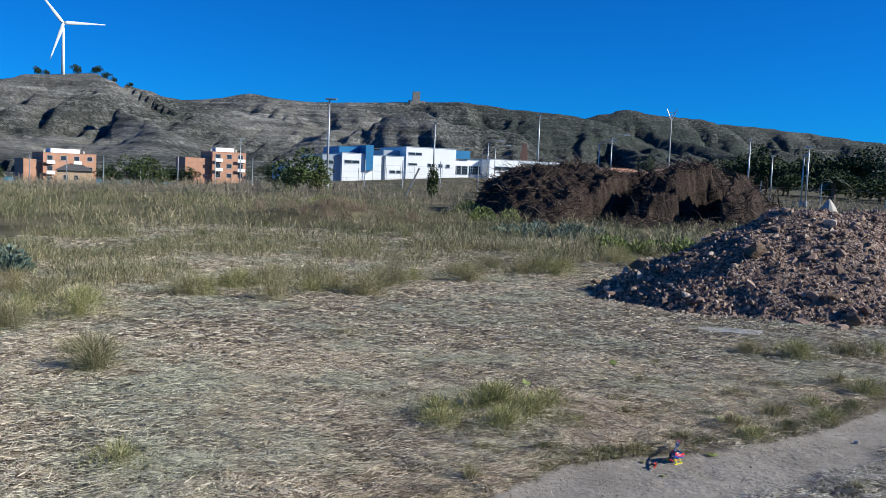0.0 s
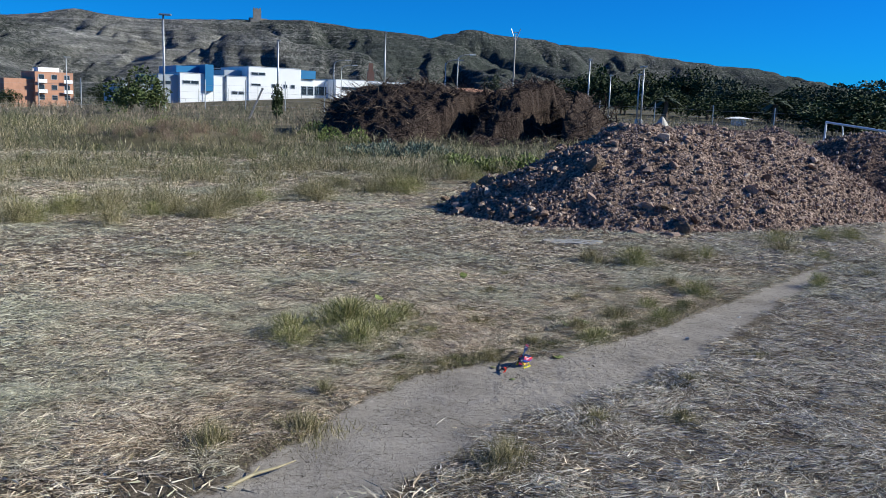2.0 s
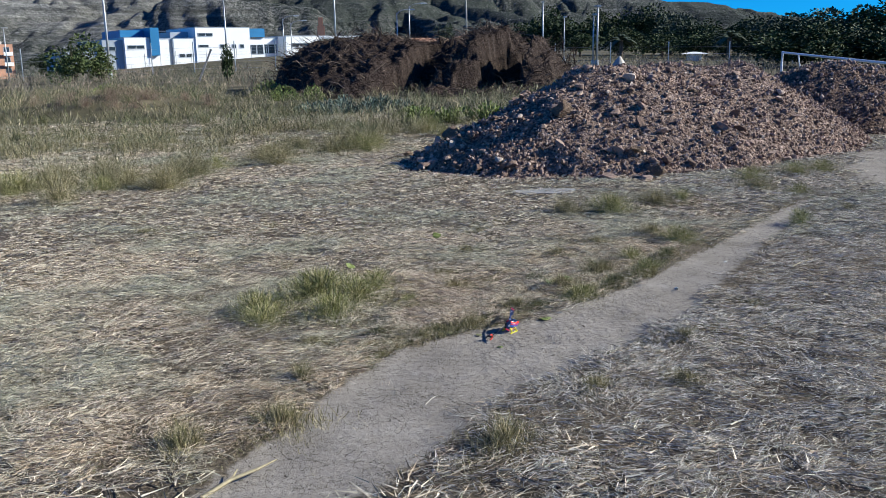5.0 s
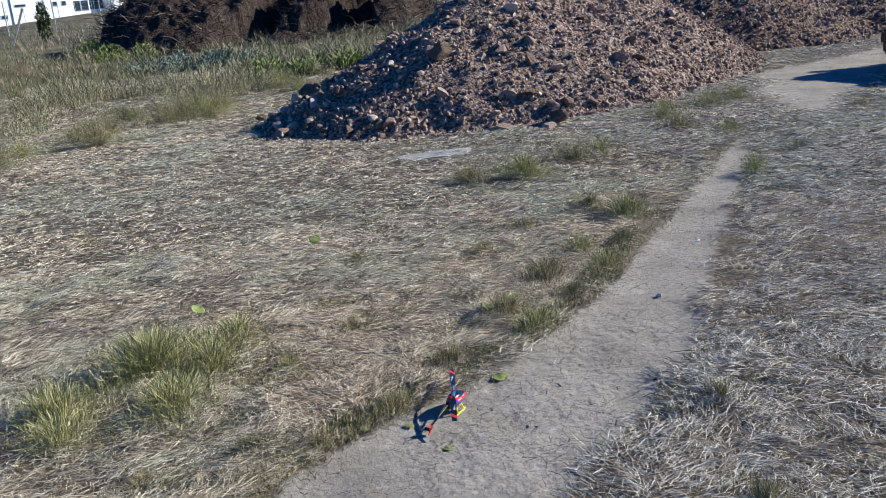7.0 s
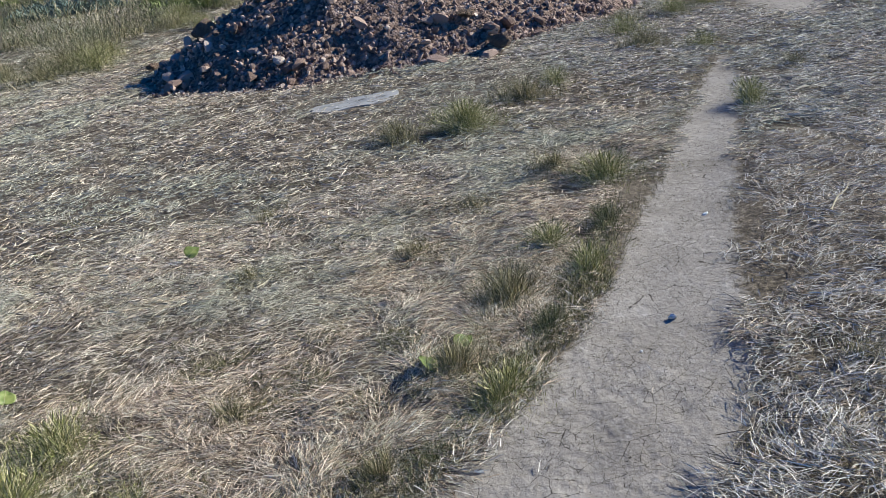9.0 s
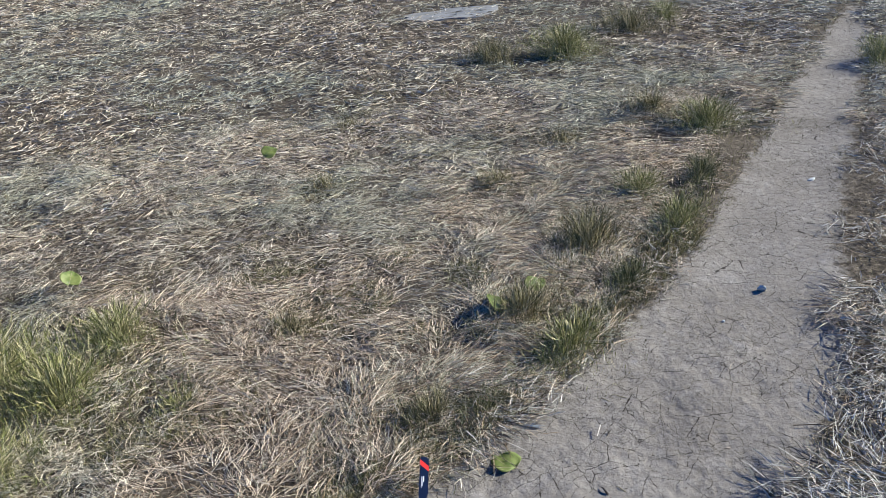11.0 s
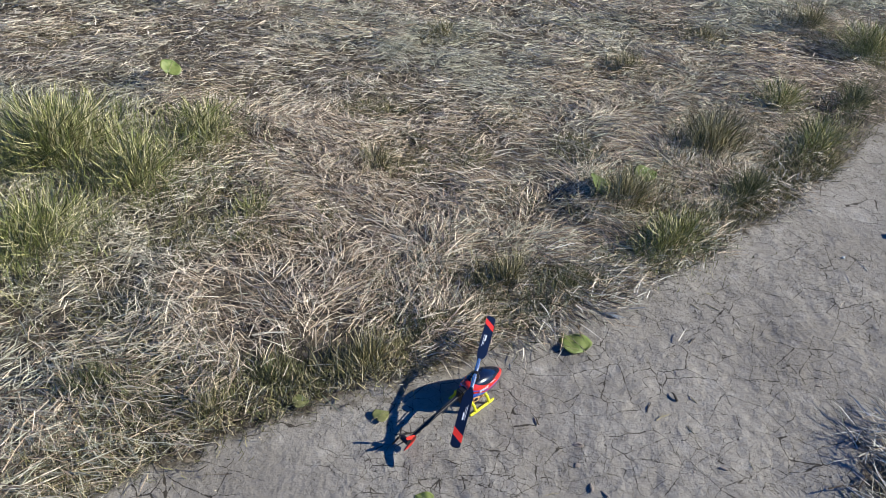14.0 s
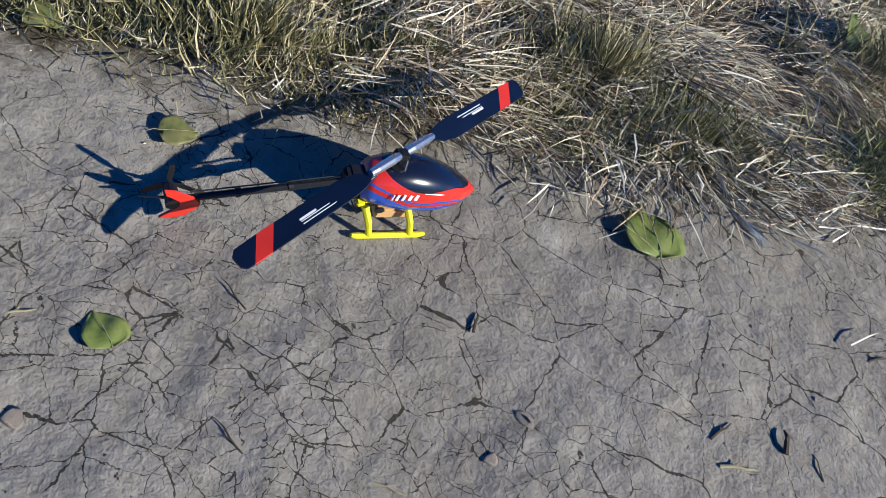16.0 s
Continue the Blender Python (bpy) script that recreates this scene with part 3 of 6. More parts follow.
def straw_material(name, stops, patch=None, amount=0.5, size=1.5):
    m = Mat(name, 0.65, spec=0.35)
    c = m.ramp(m.island(), stops)
    if patch:
        f = m.ramp(m.noise(size, 4), [(0.46, (0, 0, 0)), (0.6, (amount, amount, amount))])
        c = m.mix(f, c, patch)
    m.color(c)
    m.b.inputs["Subsurface Weight"].default_value = 0.0
    return m.m


STRAW = straw_material("straw", [(0.0, (0.03, 0.023, 0.015)), (0.25, (0.17, 0.126, 0.082)), (0.45, (0.55, 0.43, 0.30)), (0.85, (0.93, 0.83, 0.67)), (1.0, (0.27, 0.28, 0.18))], (0.40, 0.415, 0.31), 0.65, 0.8)
GREY_STRAW = straw_material("grey_straw", [(0.0, (0.05, 0.042, 0.034)), (0.3, (0.2, 0.175, 0.14)), (0.7, (0.86, 0.81, 0.73)), (1.0, (0.16, 0.17, 0.10))])
TAN_STRAW = straw_material("tan_straw", [(0.0, (0.04, 0.027, 0.017)), (0.25, (0.22, 0.152, 0.098)), (0.6, (0.60, 0.455, 0.31)), (1.0, (0.92, 0.80, 0.62))])
GREEN = straw_material("green_barley", [(0.0, (0.05, 0.062, 0.014)), (0.4, (0.19, 0.205, 0.058)), (0.7, (0.40, 0.37, 0.155)), (1.0, (0.66, 0.57, 0.37))])
DARKGREEN = straw_material("dark_green_grass", [(0.0, (0.03, 0.036, 0.013)), (0.5, (0.13, 0.138, 0.052)), (0.85, (0.29, 0.27, 0.125)), (1.0, (0.5, 0.45, 0.32))])
OLIVE = straw_material("olive_grass", [(0.0, (0.045, 0.042, 0.017)), (0.35, (0.15, 0.142, 0.055)), (0.7, (0.37, 0.315, 0.155)), (1.0, (0.66, 0.56, 0.38))])
MEADOW = straw_material("meadow_grass", [(0.0, (0.035, 0.04, 0.016)), (0.4, (0.13, 0.128, 0.055)), (0.75, (0.33, 0.285, 0.16)), (1.0, (0.60, 0.51, 0.35))], (0.085, 0.105, 0.042), 0.7, 0.55)
FARGRASS = straw_material("far_grass", [(0.0, (0.07, 0.07, 0.038)), (0.4, (0.20, 0.165, 0.115)), (1.0, (0.46, 0.36, 0.28))], (0.085, 0.11, 0.06), 0.8, 0.22)
WEED = straw_material("blue_green_weed", [(0.0, (0.05, 0.08, 0.06)), (1.0, (0.16, 0.22, 0.18))])
LEAFGREEN = straw_material("bright_green_weed", [(0.0, (0.08, 0.12, 0.025)), (1.0, (0.25, 0.3, 0.08))])


def bare(x, y):
    """Chance that a strand lies here: hardly any on the path or the heaps."""
    p = on_path(x, y) + 0.6 * fbm(x * 4, y * 4, 61) + 0.2 * fbm(x * 14, y * 14, 62)
    keep = 1 - smooth(0.15, 0.68, p)
    keep = keep * (rubble_height(x, y) < -0.02)
    slab = ((x - 2.6) / 0.42) ** 2 + ((y - 8.2) / 0.2) ** 2
    return np.maximum(keep, 0.0006) * np.maximum(0.3, smooth(0.4, 1.2, slab))


def beside(x, y):
    """Distance to the field's side of the path; below zero on its other side."""
    return (y - np.interp(x, [p[0] for p in TRACK], [p[1] for p in TRACK])) * 0.74


def mown_straw(name, n, area, length, width, material, seed, label, simple=False, strip=(-9.0, 99.0)):
    rng = np.random.default_rng(seed)
    x, y = rng.uniform(area[0], area[1], n), rng.uniform(area[2], area[3], n)
    heaped = fbm(x * 7, y * 7, 64)
    clump = np.clip(0.8 + 0.5 * fbm(x * 2.2, y * 2.2, 63) + 1.1 * heaped, 0.35, 1)
    keep = rng.random(n) < bare(x, y) * clump * smooth(-0.2, 0.2, beside(x, y) - strip[0] + fbm(x * 2, y * 2, 81)) * smooth(-0.2, 0.2, strip[1] - beside(x, y) + fbm(x * 2, y * 2, 82))
    x, y, heaped = x[keep], y[keep], heaped[keep]
    n = len(x)
    a = 3.0 * math.pi * fbm(x * 1.5, y * 1.5, 65) + 1.2 * fbm(x * 6, y * 6, 83) + rng.normal(0, 1.3 if simple else 0.75, n)
    e = np.abs(rng.normal(0.02, 0.13, n))
    d = np.stack([np.cos(a) * np.cos(e), np.sin(a) * np.cos(e), np.sin(e)], 1)
    z = relief(x, y) + rng.random(n) ** 1.8 * 0.024 + 0.05 * np.clip(heaped + 0.05, 0, 0.4) * rng.random(n) ** 0.5 * (1 - on_path(x, y)) + 0.002
    L = rng.uniform(length[0], length[1], n)
    lift = np.stack([rng.normal(0, .0015, n), rng.normal(0, .0015, n), rng.uniform(0, .003, n)], 1)
    sag = np.stack([rng.normal(0, .003, n), rng.normal(0, .003, n), -0.25 * np.sin(e) * L], 1)
    me = strands(name, np.stack([x, y, z], 1), d, L, rng.uniform(width[0], width[1], n), lift, sag, material, rng, 0.0, simple, 1.2)
    return tagged(new(name, me), label, "straw", kind="stuff")


FIELD_STRAW = "flattened dry straw covering the mown field"
GREY_FIELD = "bleached grey straw beside the path"
mown_straw("mown_straw", 230000, (-1.6, 4.2, 2.2, 6.4), (0.03, 0.085), (0.0009, 0.002), STRAW, 1, FIELD_STRAW, False, (0.1, 99.0))
mown_straw("mown_straw", 280000, (-1.6, 4.2, 2.2, 6.4), (0.015, 0.05), (0.001, 0.0024), STRAW, 11, FIELD_STRAW, True, (0.1, 99.0))
mown_straw("mown_straw", 480000, (-6.0, 9.0, 5.4, 13.8), (0.03, 0.09), (0.0028, 0.006), STRAW, 2, FIELD_STRAW, True)
mown_straw("mown_straw", 110000, (-9.0, 3.5, 9.5, 20.0), (0.05, 0.14), (0.004, 0.008), STRAW, 16, FIELD_STRAW, True)
mown_straw("mown_straw", 130000, (-7.0, 9.0, -5.0, 2.3), (0.04, 0.12), (0.004, 0.008), STRAW, 17, FIELD_STRAW, True)
mown_straw("mown_straw", 40000, (-7.5, -1.6, 2.2, 6.5), (0.04, 0.12), (0.003, 0.006), STRAW, 18, FIELD_STRAW, True)
mown_straw("mown_straw", 150000, (-4.5, -0.6, 1.4, 6.0), (0.03, 0.085), (0.0025, 0.005), STRAW, 3, FIELD_STRAW, True)
mown_straw("mown_straw", 320000, (-1.0, 3.6, 2.4, 6.0), (0.03, 0.085), (0.0009, 0.0019), TAN_STRAW, 15, "brown flattened straw along the path", False, (0.1, 1.15))
mown_straw("bleached_straw", 210000, (0.4, 6.5, 1.0, 6.2), (0.03, 0.085), (0.001, 0.0023), GREY_STRAW, 4, GREY_FIELD, False, (-9.0, -0.1))
mown_straw("bleached_straw", 220000, (0.4, 6.5, 1.0, 6.2), (0.015, 0.06), (0.001, 0.0024), TAN_STRAW, 14, GREY_FIELD, True, (-9.0, -0.1))
mown_straw("bleached_straw", 330000, (4.0, 12.0, 4.0, 12.5), (0.03, 0.08), (0.002, 0.0045), GREY_STRAW, 5, GREY_FIELD, True)
mown_straw("bleached_straw", 60000, (0.9, 4.2, 1.5, 4.2), (0.025, 0.07), (0.0012, 0.0024), GREY_STRAW, 6, GREY_FIELD, False, (-9.0, -0.1))


def standing(name, x, y, height, width, lean, material, rng, head=0.0):
    n = len(x)
    a = rng.uniform(0, 2 * math.pi, n)
    t = np.abs(rng.normal(0, lean, n))
    d = np.stack([np.sin(t) * np.cos(a), np.sin(t) * np.sin(a), np.cos(t)], 1)
    L = height
    out = np.stack([np.cos(a), np.sin(a), np.zeros(n)], 1)
    sag = out * (L * rng.uniform(0, 0.35, n))[:, None] - np.array([0, 0, 1.0]) * (L * rng.uniform(0, 0.12, n))[:, None]
    return strands(name, np.stack([x, y, relief(x, y) - 0.005], 1), d, L, width, out * 0.01, sag, material, rng, head)


def meadow_edge(x):
    """How near to the walk the unmown grass comes."""
    e = np.interp(x, [-30, -6, -4.2, -3.4, -2.4, -1.4, -0.8, 0.6, 1.6, 2.6, 5.0], [4.5, 6.2, 6.9, 8.5, 8.9, 10.2, 12.4, 13.2, 14.4, 15.6, 17])
    return e + 0.8 * fbm(x * 1.1, x * 0 + 3, 66)


def meadow(name, n, area, height, width, material, seed, label, head, share=1.0, clumpy=2.2):
    rng = np.random.default_rng(seed)
    x, y = rng.uniform(area[0], area[1], n), area[2] + (area[3] - area[2]) * rng.random(n)
    clump = 0.45 + clumpy * fbm(x * 0.9, y * 0.9, 67) + 1.7 * fbm(x * 2.6, y * 2.6, 68)
    inside = smooth(-0.5, 0.7, y - meadow_edge(x) + 0.8 * fbm(x * 1.7, y * 1.7, 69))
    free = (rubble_height(x, y) < 0.02) & (second_height(x, y) < 0.02) & (compost_height(x, y) < 0.02) & ((x - 0.55 * y < 2.2) | (y > 24))
    keep = (rng.random(n) < inside * np.clip(clump, 0.06, 1) * share) & free
    x, y, clump = x[keep], y[keep], np.clip(clump[keep], 0.3, 1.5)
    n = len(x)
    h = rng.uniform(height[0], height[1], n) * clump
    me = standing(name, x, y, h, rng.uniform(width[0], width[1], n), 0.36, material, rng, head)
    return tagged(new(name, me), label, "grass", kind="stuff")


meadow("tall_grass", 150000, (-9, 3.5, 5, 17), (0.09, 0.24), (0.0016, 0.0034), MEADOW, 21, "unmown yellow green wild barley", 0.4)
meadow("tall_grass", 70000, (-9, 3.5, 5, 17), (0.06, 0.18), (0.003, 0.006), OLIVE, 22, "unmown yellow green wild barley", 0.0)
meadow("tall_grass", 130000, (-22, 9, 16, 34), (0.12, 0.36), (0.0035, 0.007), MEADOW, 23, "unmown yellow green wild barley", 0.4)
meadow("dry_grass", 80000, (-45, 32, 30, 68), (0.2, 0.6), (0.006, 0.014), FARGRASS, 24, "tall dry grass and weeds towards the fence", 0.4, 1.0, 0.8)


def path_fringe(name, n, height, material, seed, lo, hi, label):
    """Short grass that creeps onto the path from its edges."""
    rng = np.random.default_rng(seed)
    near = rng.random(n) < 0.5
    x = np.where(near, rng.uniform(0.4, 2.4, n), rng.uniform(-1.2, 5.0, n))
    y = np.where(near, rng.uniform(3.2, 4.9, n), rng.uniform(1.2, 7.0, n))
    p = on_path(x, y) + 0.3 * fbm(x * 5, y * 5, 61)
    north = beside(x, y) > 0
    keep = (p > lo) & (p < hi) & (rng.random(n) < np.clip(0.5 + 1.5 * fbm(x * 4, y * 4, seed), 0.04, 1) * np.where(north, 1.0, 0.9))
    x, y = x[keep], y[keep]
    n = len(x)
    me = standing(name, x, y, rng.uniform(height[0], height[1], n) * np.where(north[keep], 1.0, 0.5), rng.uniform(0.0007, 0.0017, n), 0.85, material, rng)
    return tagged(new(name, me), label, "grass", kind="stuff")


path_fringe("short_grass", 420000, (0.012, 0.05), OLIVE, 71, 0.04, 0.52, "short trampled olive grass along the path edge")
path_fringe("short_grass", 190000, (0.01, 0.03), GREY_STRAW, 72, 0.08, 0.60, "short bleached grass along the path edge")
path_fringe("short_grass", 300000, (0.012, 0.045), DARKGREEN, 73, 0.04, 0.54, "short green grass along the path edge")


def tuft(x, y, rx, ry, height, n0, material, seed, label, head=0.35, turn=0.0, lean=0.45):
    n = n0 * 3
    rng = np.random.default_rng(seed)
    r, a = np.abs(rng.normal(0, 0.62, n)), rng.uniform(0, 2 * math.pi, n)
    lump = 0.8 + 1.1 * fbm(x + np.cos(a) * 1.6, y + np.sin(a) * 1.6, seed)
    u, v = rx * 0.9 * r * np.cos(a) * lump, ry * 1.35 * r * np.sin(a) * lump
    c, s = math.cos(radians(turn)), math.sin(radians(turn))
    px, py = x + u * c - v * s, y + u * s + v * c
    n_h = rng.uniform(0.35, 1.15, n)
    h = height * 1.2 * n_h * np.clip(1.05 - 0.45 * r, 0.25, 1)
    me = standing("grass_tuft", px, py, h, rng.uniform(0.0009, 0.002, n) * (1 + height) * (0.6 if head else 0.9), lean, material, rng, head)
    me.transform(Matrix.Translation((-x, -y, 0)))
    ob = new("grass_tuft", me)
    ob.location = (x, y, 0)
    return tagged(ob, label, "grass tuft", "grass tufts on the mown field", "stuff")


GREEN_TUFT = "green and yellow tuft of wild barley still standing"
DRY_TUFT = "small drying tuft of yellow brown grass"
EDGE_TUFT = "short olive green grass growing along the path edge"
# x, y, half axes, height, blades, material, turn
for i, (tx, ty, rx, ry, h, n, mt, turn) in enumerate([
        (0.20, 4.52, .46, .22, .17, 1500, GREEN, 20), (-0.15, 4.25, .26, .16, .13, 600, GREEN, 30), (0.55, 4.65, .2, .12, .12, 350, GREEN, 0), (0.26, 4.13, .3, .14, .13, 800, GREEN, 65), (-0.12, 4.02, .22, .14, .11, 420, GREEN, 40), (0.42, 4.42, .2, .14, .12, 420, GREEN, 30),
        (1.42, 4.00, .34, .06, .06, 620, DARKGREEN, 40), (1.72, 4.17, .36, .07, .075, 700, GREEN, 40), (2.02, 4.42, .38, .07, .075, 700, DARKGREEN, 42), (2.35, 4.72, .34, .07, .08, 560, GREEN, 44), (2.62, 5.02, .34, .07, .08, 460, DARKGREEN, 46), (1.12, 3.86, .2, .05, .04, 380, DARKGREEN, 25), (0.80, 3.72, .2, .06, .04, 420, DARKGREEN, 8), (0.48, 3.68, .2, .06, .05, 380, DARKGREEN, 8), (0.15, 3.62, .2, .08, .05, 300, OLIVE, 10),
        (1.66, 4.36, .26, .10, .10, 500, OLIVE, 42), (2.02, 4.70, .26, .10, .12, 600, OLIVE, 42), (2.34, 4.98, .16, .09, .10, 300, GREEN, 42),
        (1.30, 4.02, .26, .09, .07, 450, OLIVE, 42), (0.98, 3.76, .24, .08, .06, 420, OLIVE, 32), (0.70, 3.62, .2, .08, .05, 300, OLIVE, 30), (0.45, 3.5, .2, .1, .05, 260, OLIVE, 40),
        (2.92, 5.50, .22, .14, .13, 520, GREEN, 50), (2.80, 5.75, .2, .14, .12, 320, OLIVE, 50),
        (2.45, 6.95, .22, .18, .15, 420, OLIVE, 0), (2.85, 6.85, .36, .2, .17, 800, GREEN, 0), (3.42, 7.2, .26, .2, .16, 520, OLIVE, 10), (3.75, 7.35, .18, .16, .12, 260, GREEN, 10),
        (4.98, 8.36, .3, .24, .16, 420, GREEN, 0), (4.75, 7.80, .3, .2, .15, 420, OLIVE, 0), (5.75, 8.75, .35, .25, .16, 460, GREEN, 0), (6.15, 8.85, .28, .2, .16, 380, GREEN, 0), (5.3, 8.9, .3, .2, .12, 260, OLIVE, 0), (5.0, 7.4, .2, .16, .12, 260, GREEN, 0),
        (4.18, 5.98, .14, .26, .12, 380, GREEN, -35), (4.9, 6.4, .1, .14, .1, 160, OLIVE, -35), (6.6, 7.6, .12, .12, .1, 160, OLIVE, 0), (6.9, 7.3, .12, .12, .1, 160, OLIVE, 0),
        (0.03, 2.66, .26, .14, .1, 420, OLIVE, 30), (-0.33, 2.50, .24, .16, .1, 380, OLIVE, 20), (0.10, 3.12, .08, .06, .1, 120, OLIVE, 0),
        (1.02, 4.52, .16, .08, .08, 190, OLIVE, 10), (0.72, 4.28, .2, .1, .06, 170, GREEN, 20), (1.28, 5.52, .2, .1, .07, 200, OLIVE, 30), (1.9, 5.3, .24, .16, .07, 220, OLIVE, 0), (1.5, 6.2, .3, .2, .06, 200, OLIVE, 0), (2.3, 5.6, .2, .14, .07, 200, OLIVE, 0),
        (-3.05, 5.5, .3, .2, .16, 420, OLIVE, 0), (-1.6, 3.0, .26, .16, .12, 360, GREEN, 0), (-2.9, 3.1, .24, .16, .14, 300, OLIVE, 0), (-1.2, 6.8, .3, .2, .06, 180, OLIVE, 0), (-0.2, 6.9, .24, .2, .06, 160, OLIVE, 0),
        (0.85, 2.30, .3, .12, .1, 420, OLIVE, 45), (1.35, 2.75, .26, .1, .08, 280, OLIVE, 42), (2.0, 3.3, .22, .1, .07, 240, OLIVE, 40), (2.6, 3.75, .16, .1, .07, 170, OLIVE, 40), (1.75, 2.75, .2, .12, .08, 220, OLIVE, 10)]):
    lab = GREEN_TUFT if mt is GREEN else "low dark green grass along the path edge" if mt is DARKGREEN else (EDGE_TUFT if on_path(np.array(tx), np.array(ty)) > 0.01 else DRY_TUFT)
    tuft(tx, ty, rx, ry, h, n, mt, 100 + i, lab, 0.35 if mt is GREEN else 0.0, turn)

rg = random.Random(55)
for i in range(46):
    ex = rg.uniform(-6.5, 2.6)
    ey = float(meadow_edge(np.array(ex))) + rg.uniform(-0.5, 0.9)
    tuft(ex, ey, rg.uniform(.2, .5), rg.uniform(.15, .3), rg.uniform(.16, .3), 480, rg.choice([GREEN, OLIVE, MEADOW]), 500 + i, "shaggy yellow green grass clump at the meadow edge", 0.35, rg.uniform(-20, 20))


def weed(x, y, r, height, n, material, seed, label):
    """A leafy weed: many short broad blades on a low dome."""
    n = n * 3
    rng = np.random.default_rng(seed)
    rad, a = r * np.sqrt(rng.random(n)), rng.uniform(0, 2 * math.pi, n)
    px, py = rad * np.cos(a), rad * np.sin(a)
    pz = height * (1 - (rad / r) ** 2) * rng.random(n)
    t = rng.uniform(0.2, 1.4, n)
    d = np.stack([np.sin(t) * np.cos(a), np.sin(t) * np.sin(a), np.cos(t)], 1)
    L = rng.uniform(0.5, 1, n) * 0.11
    me = strands("weed", np.stack([px, py, pz], 1), d, L, L * 0.2, np.zeros((n, 3)), np.zeros((n, 3)), material, rng, 0.7)
    ob = new("weed", me)
    ob.location = (x, y, float(relief(np.array(x), np.array(y))))
    return tagged(ob, label, "weed", "weeds before the brush heap", "stuff")


rw = random.Random(9)
weed(-6.3, 9.9, .3, .34, 260, WEED, 299, "dark green leafy weed at the meadow edge")
for i in range(9):
    weed(rw.uniform(0.2, 3.4), rw.uniform(20.5, 23.5), rw.uniform(.25, .5), rw.uniform(.2, .35), 160, WEED, 300 + i, "low blue green thistle in the grass")
for i in range(8):
    weed(rw.uniform(2.4, 5.0), rw.uniform(17, 21), rw.uniform(.25, .5), rw.uniform(.2, .35), 160, LEAFGREEN, 330 + i, "low bright green weed in the grass")
for wx, wy, wr in ((-0.6, 27.5, .5), (-1.2, 30, .6), (0.3, 26.5, .35), (-6.5, 30, .6)):
    weed(wx, wy, wr, 0.5, 260, LEAFGREEN, int(400 + wx * 7), "yellow green bushy weed in the grass")


CLUMPS = [(-3.4, 8.7, .4), (-3.1, 9.5, .45), (-2.2, 10.0, .5), (-1.5, 9.5, .35), (-3.8, 6.9, .4), (-4.1, 6.2, .45), (-0.3, 11.4, .5), (1.0, 12.8, .5), (-2.65, 4.9, .25), (-5.2, 8.2, .5)]  # x, y, half width
for i, (ex, ey, er) in enumerate(CLUMPS):
    tuft(ex, ey, er, er * .6, .26, 700, (OLIVE, GREEN, MEADOW)[i % 3], 800 + i, "large shaggy grass clump at the meadow edge", 0.35, 10 * (i % 3))
RED_DRY = straw_material("reddish_dry_weed", [(0.0, (0.07, 0.045, 0.03)), (0.5, (0.25, 0.17, 0.12)), (1.0, (0.46, 0.35, 0.26))])
rd = random.Random(17)
for i in range(16):
    tuft(rd.gauss(-4.9, 1.1), rd.gauss(23.6, 0.8), rd.uniform(.3, .6), rd.uniform(.25, .4), rd.uniform(.2, .34), 300, RED_DRY, 700 + i, "reddish brown dry weeds on a low rise of the meadow", 0.3)
for i in range(10):
    tuft(rd.uniform(-8, 1), rd.uniform(14, 26), rd.uniform(.3, .6), rd.uniform(.25, .4), rd.uniform(.2, .3), 260, DARKGREEN, 740 + i, "dark green leafy grass clump in the meadow", 0.0)


# ---- small things on the path ----
def leaf_material(name, a, b):
    m = Mat(name, 0.5, spec=0.4)
    m.color(m.ramp(m.noise(45, 5), [(0.35, a), (0.65, b)]))
    m.bump(m.noise(90, 3), 0.4, 0.002)
    return m.m


LEAF = leaf_material("fresh_leaf", (0.10, 0.14, 0.03), (0.19, 0.22, 0.06))
LEAF_DRY = leaf_material("wilting_leaf", (0.10, 0.115, 0.035), (0.21, 0.2, 0.075))
STALK = plain("leaf_stalk", (0.32, 0.27, 0.16), 0.7, 0, 0.2, 60)


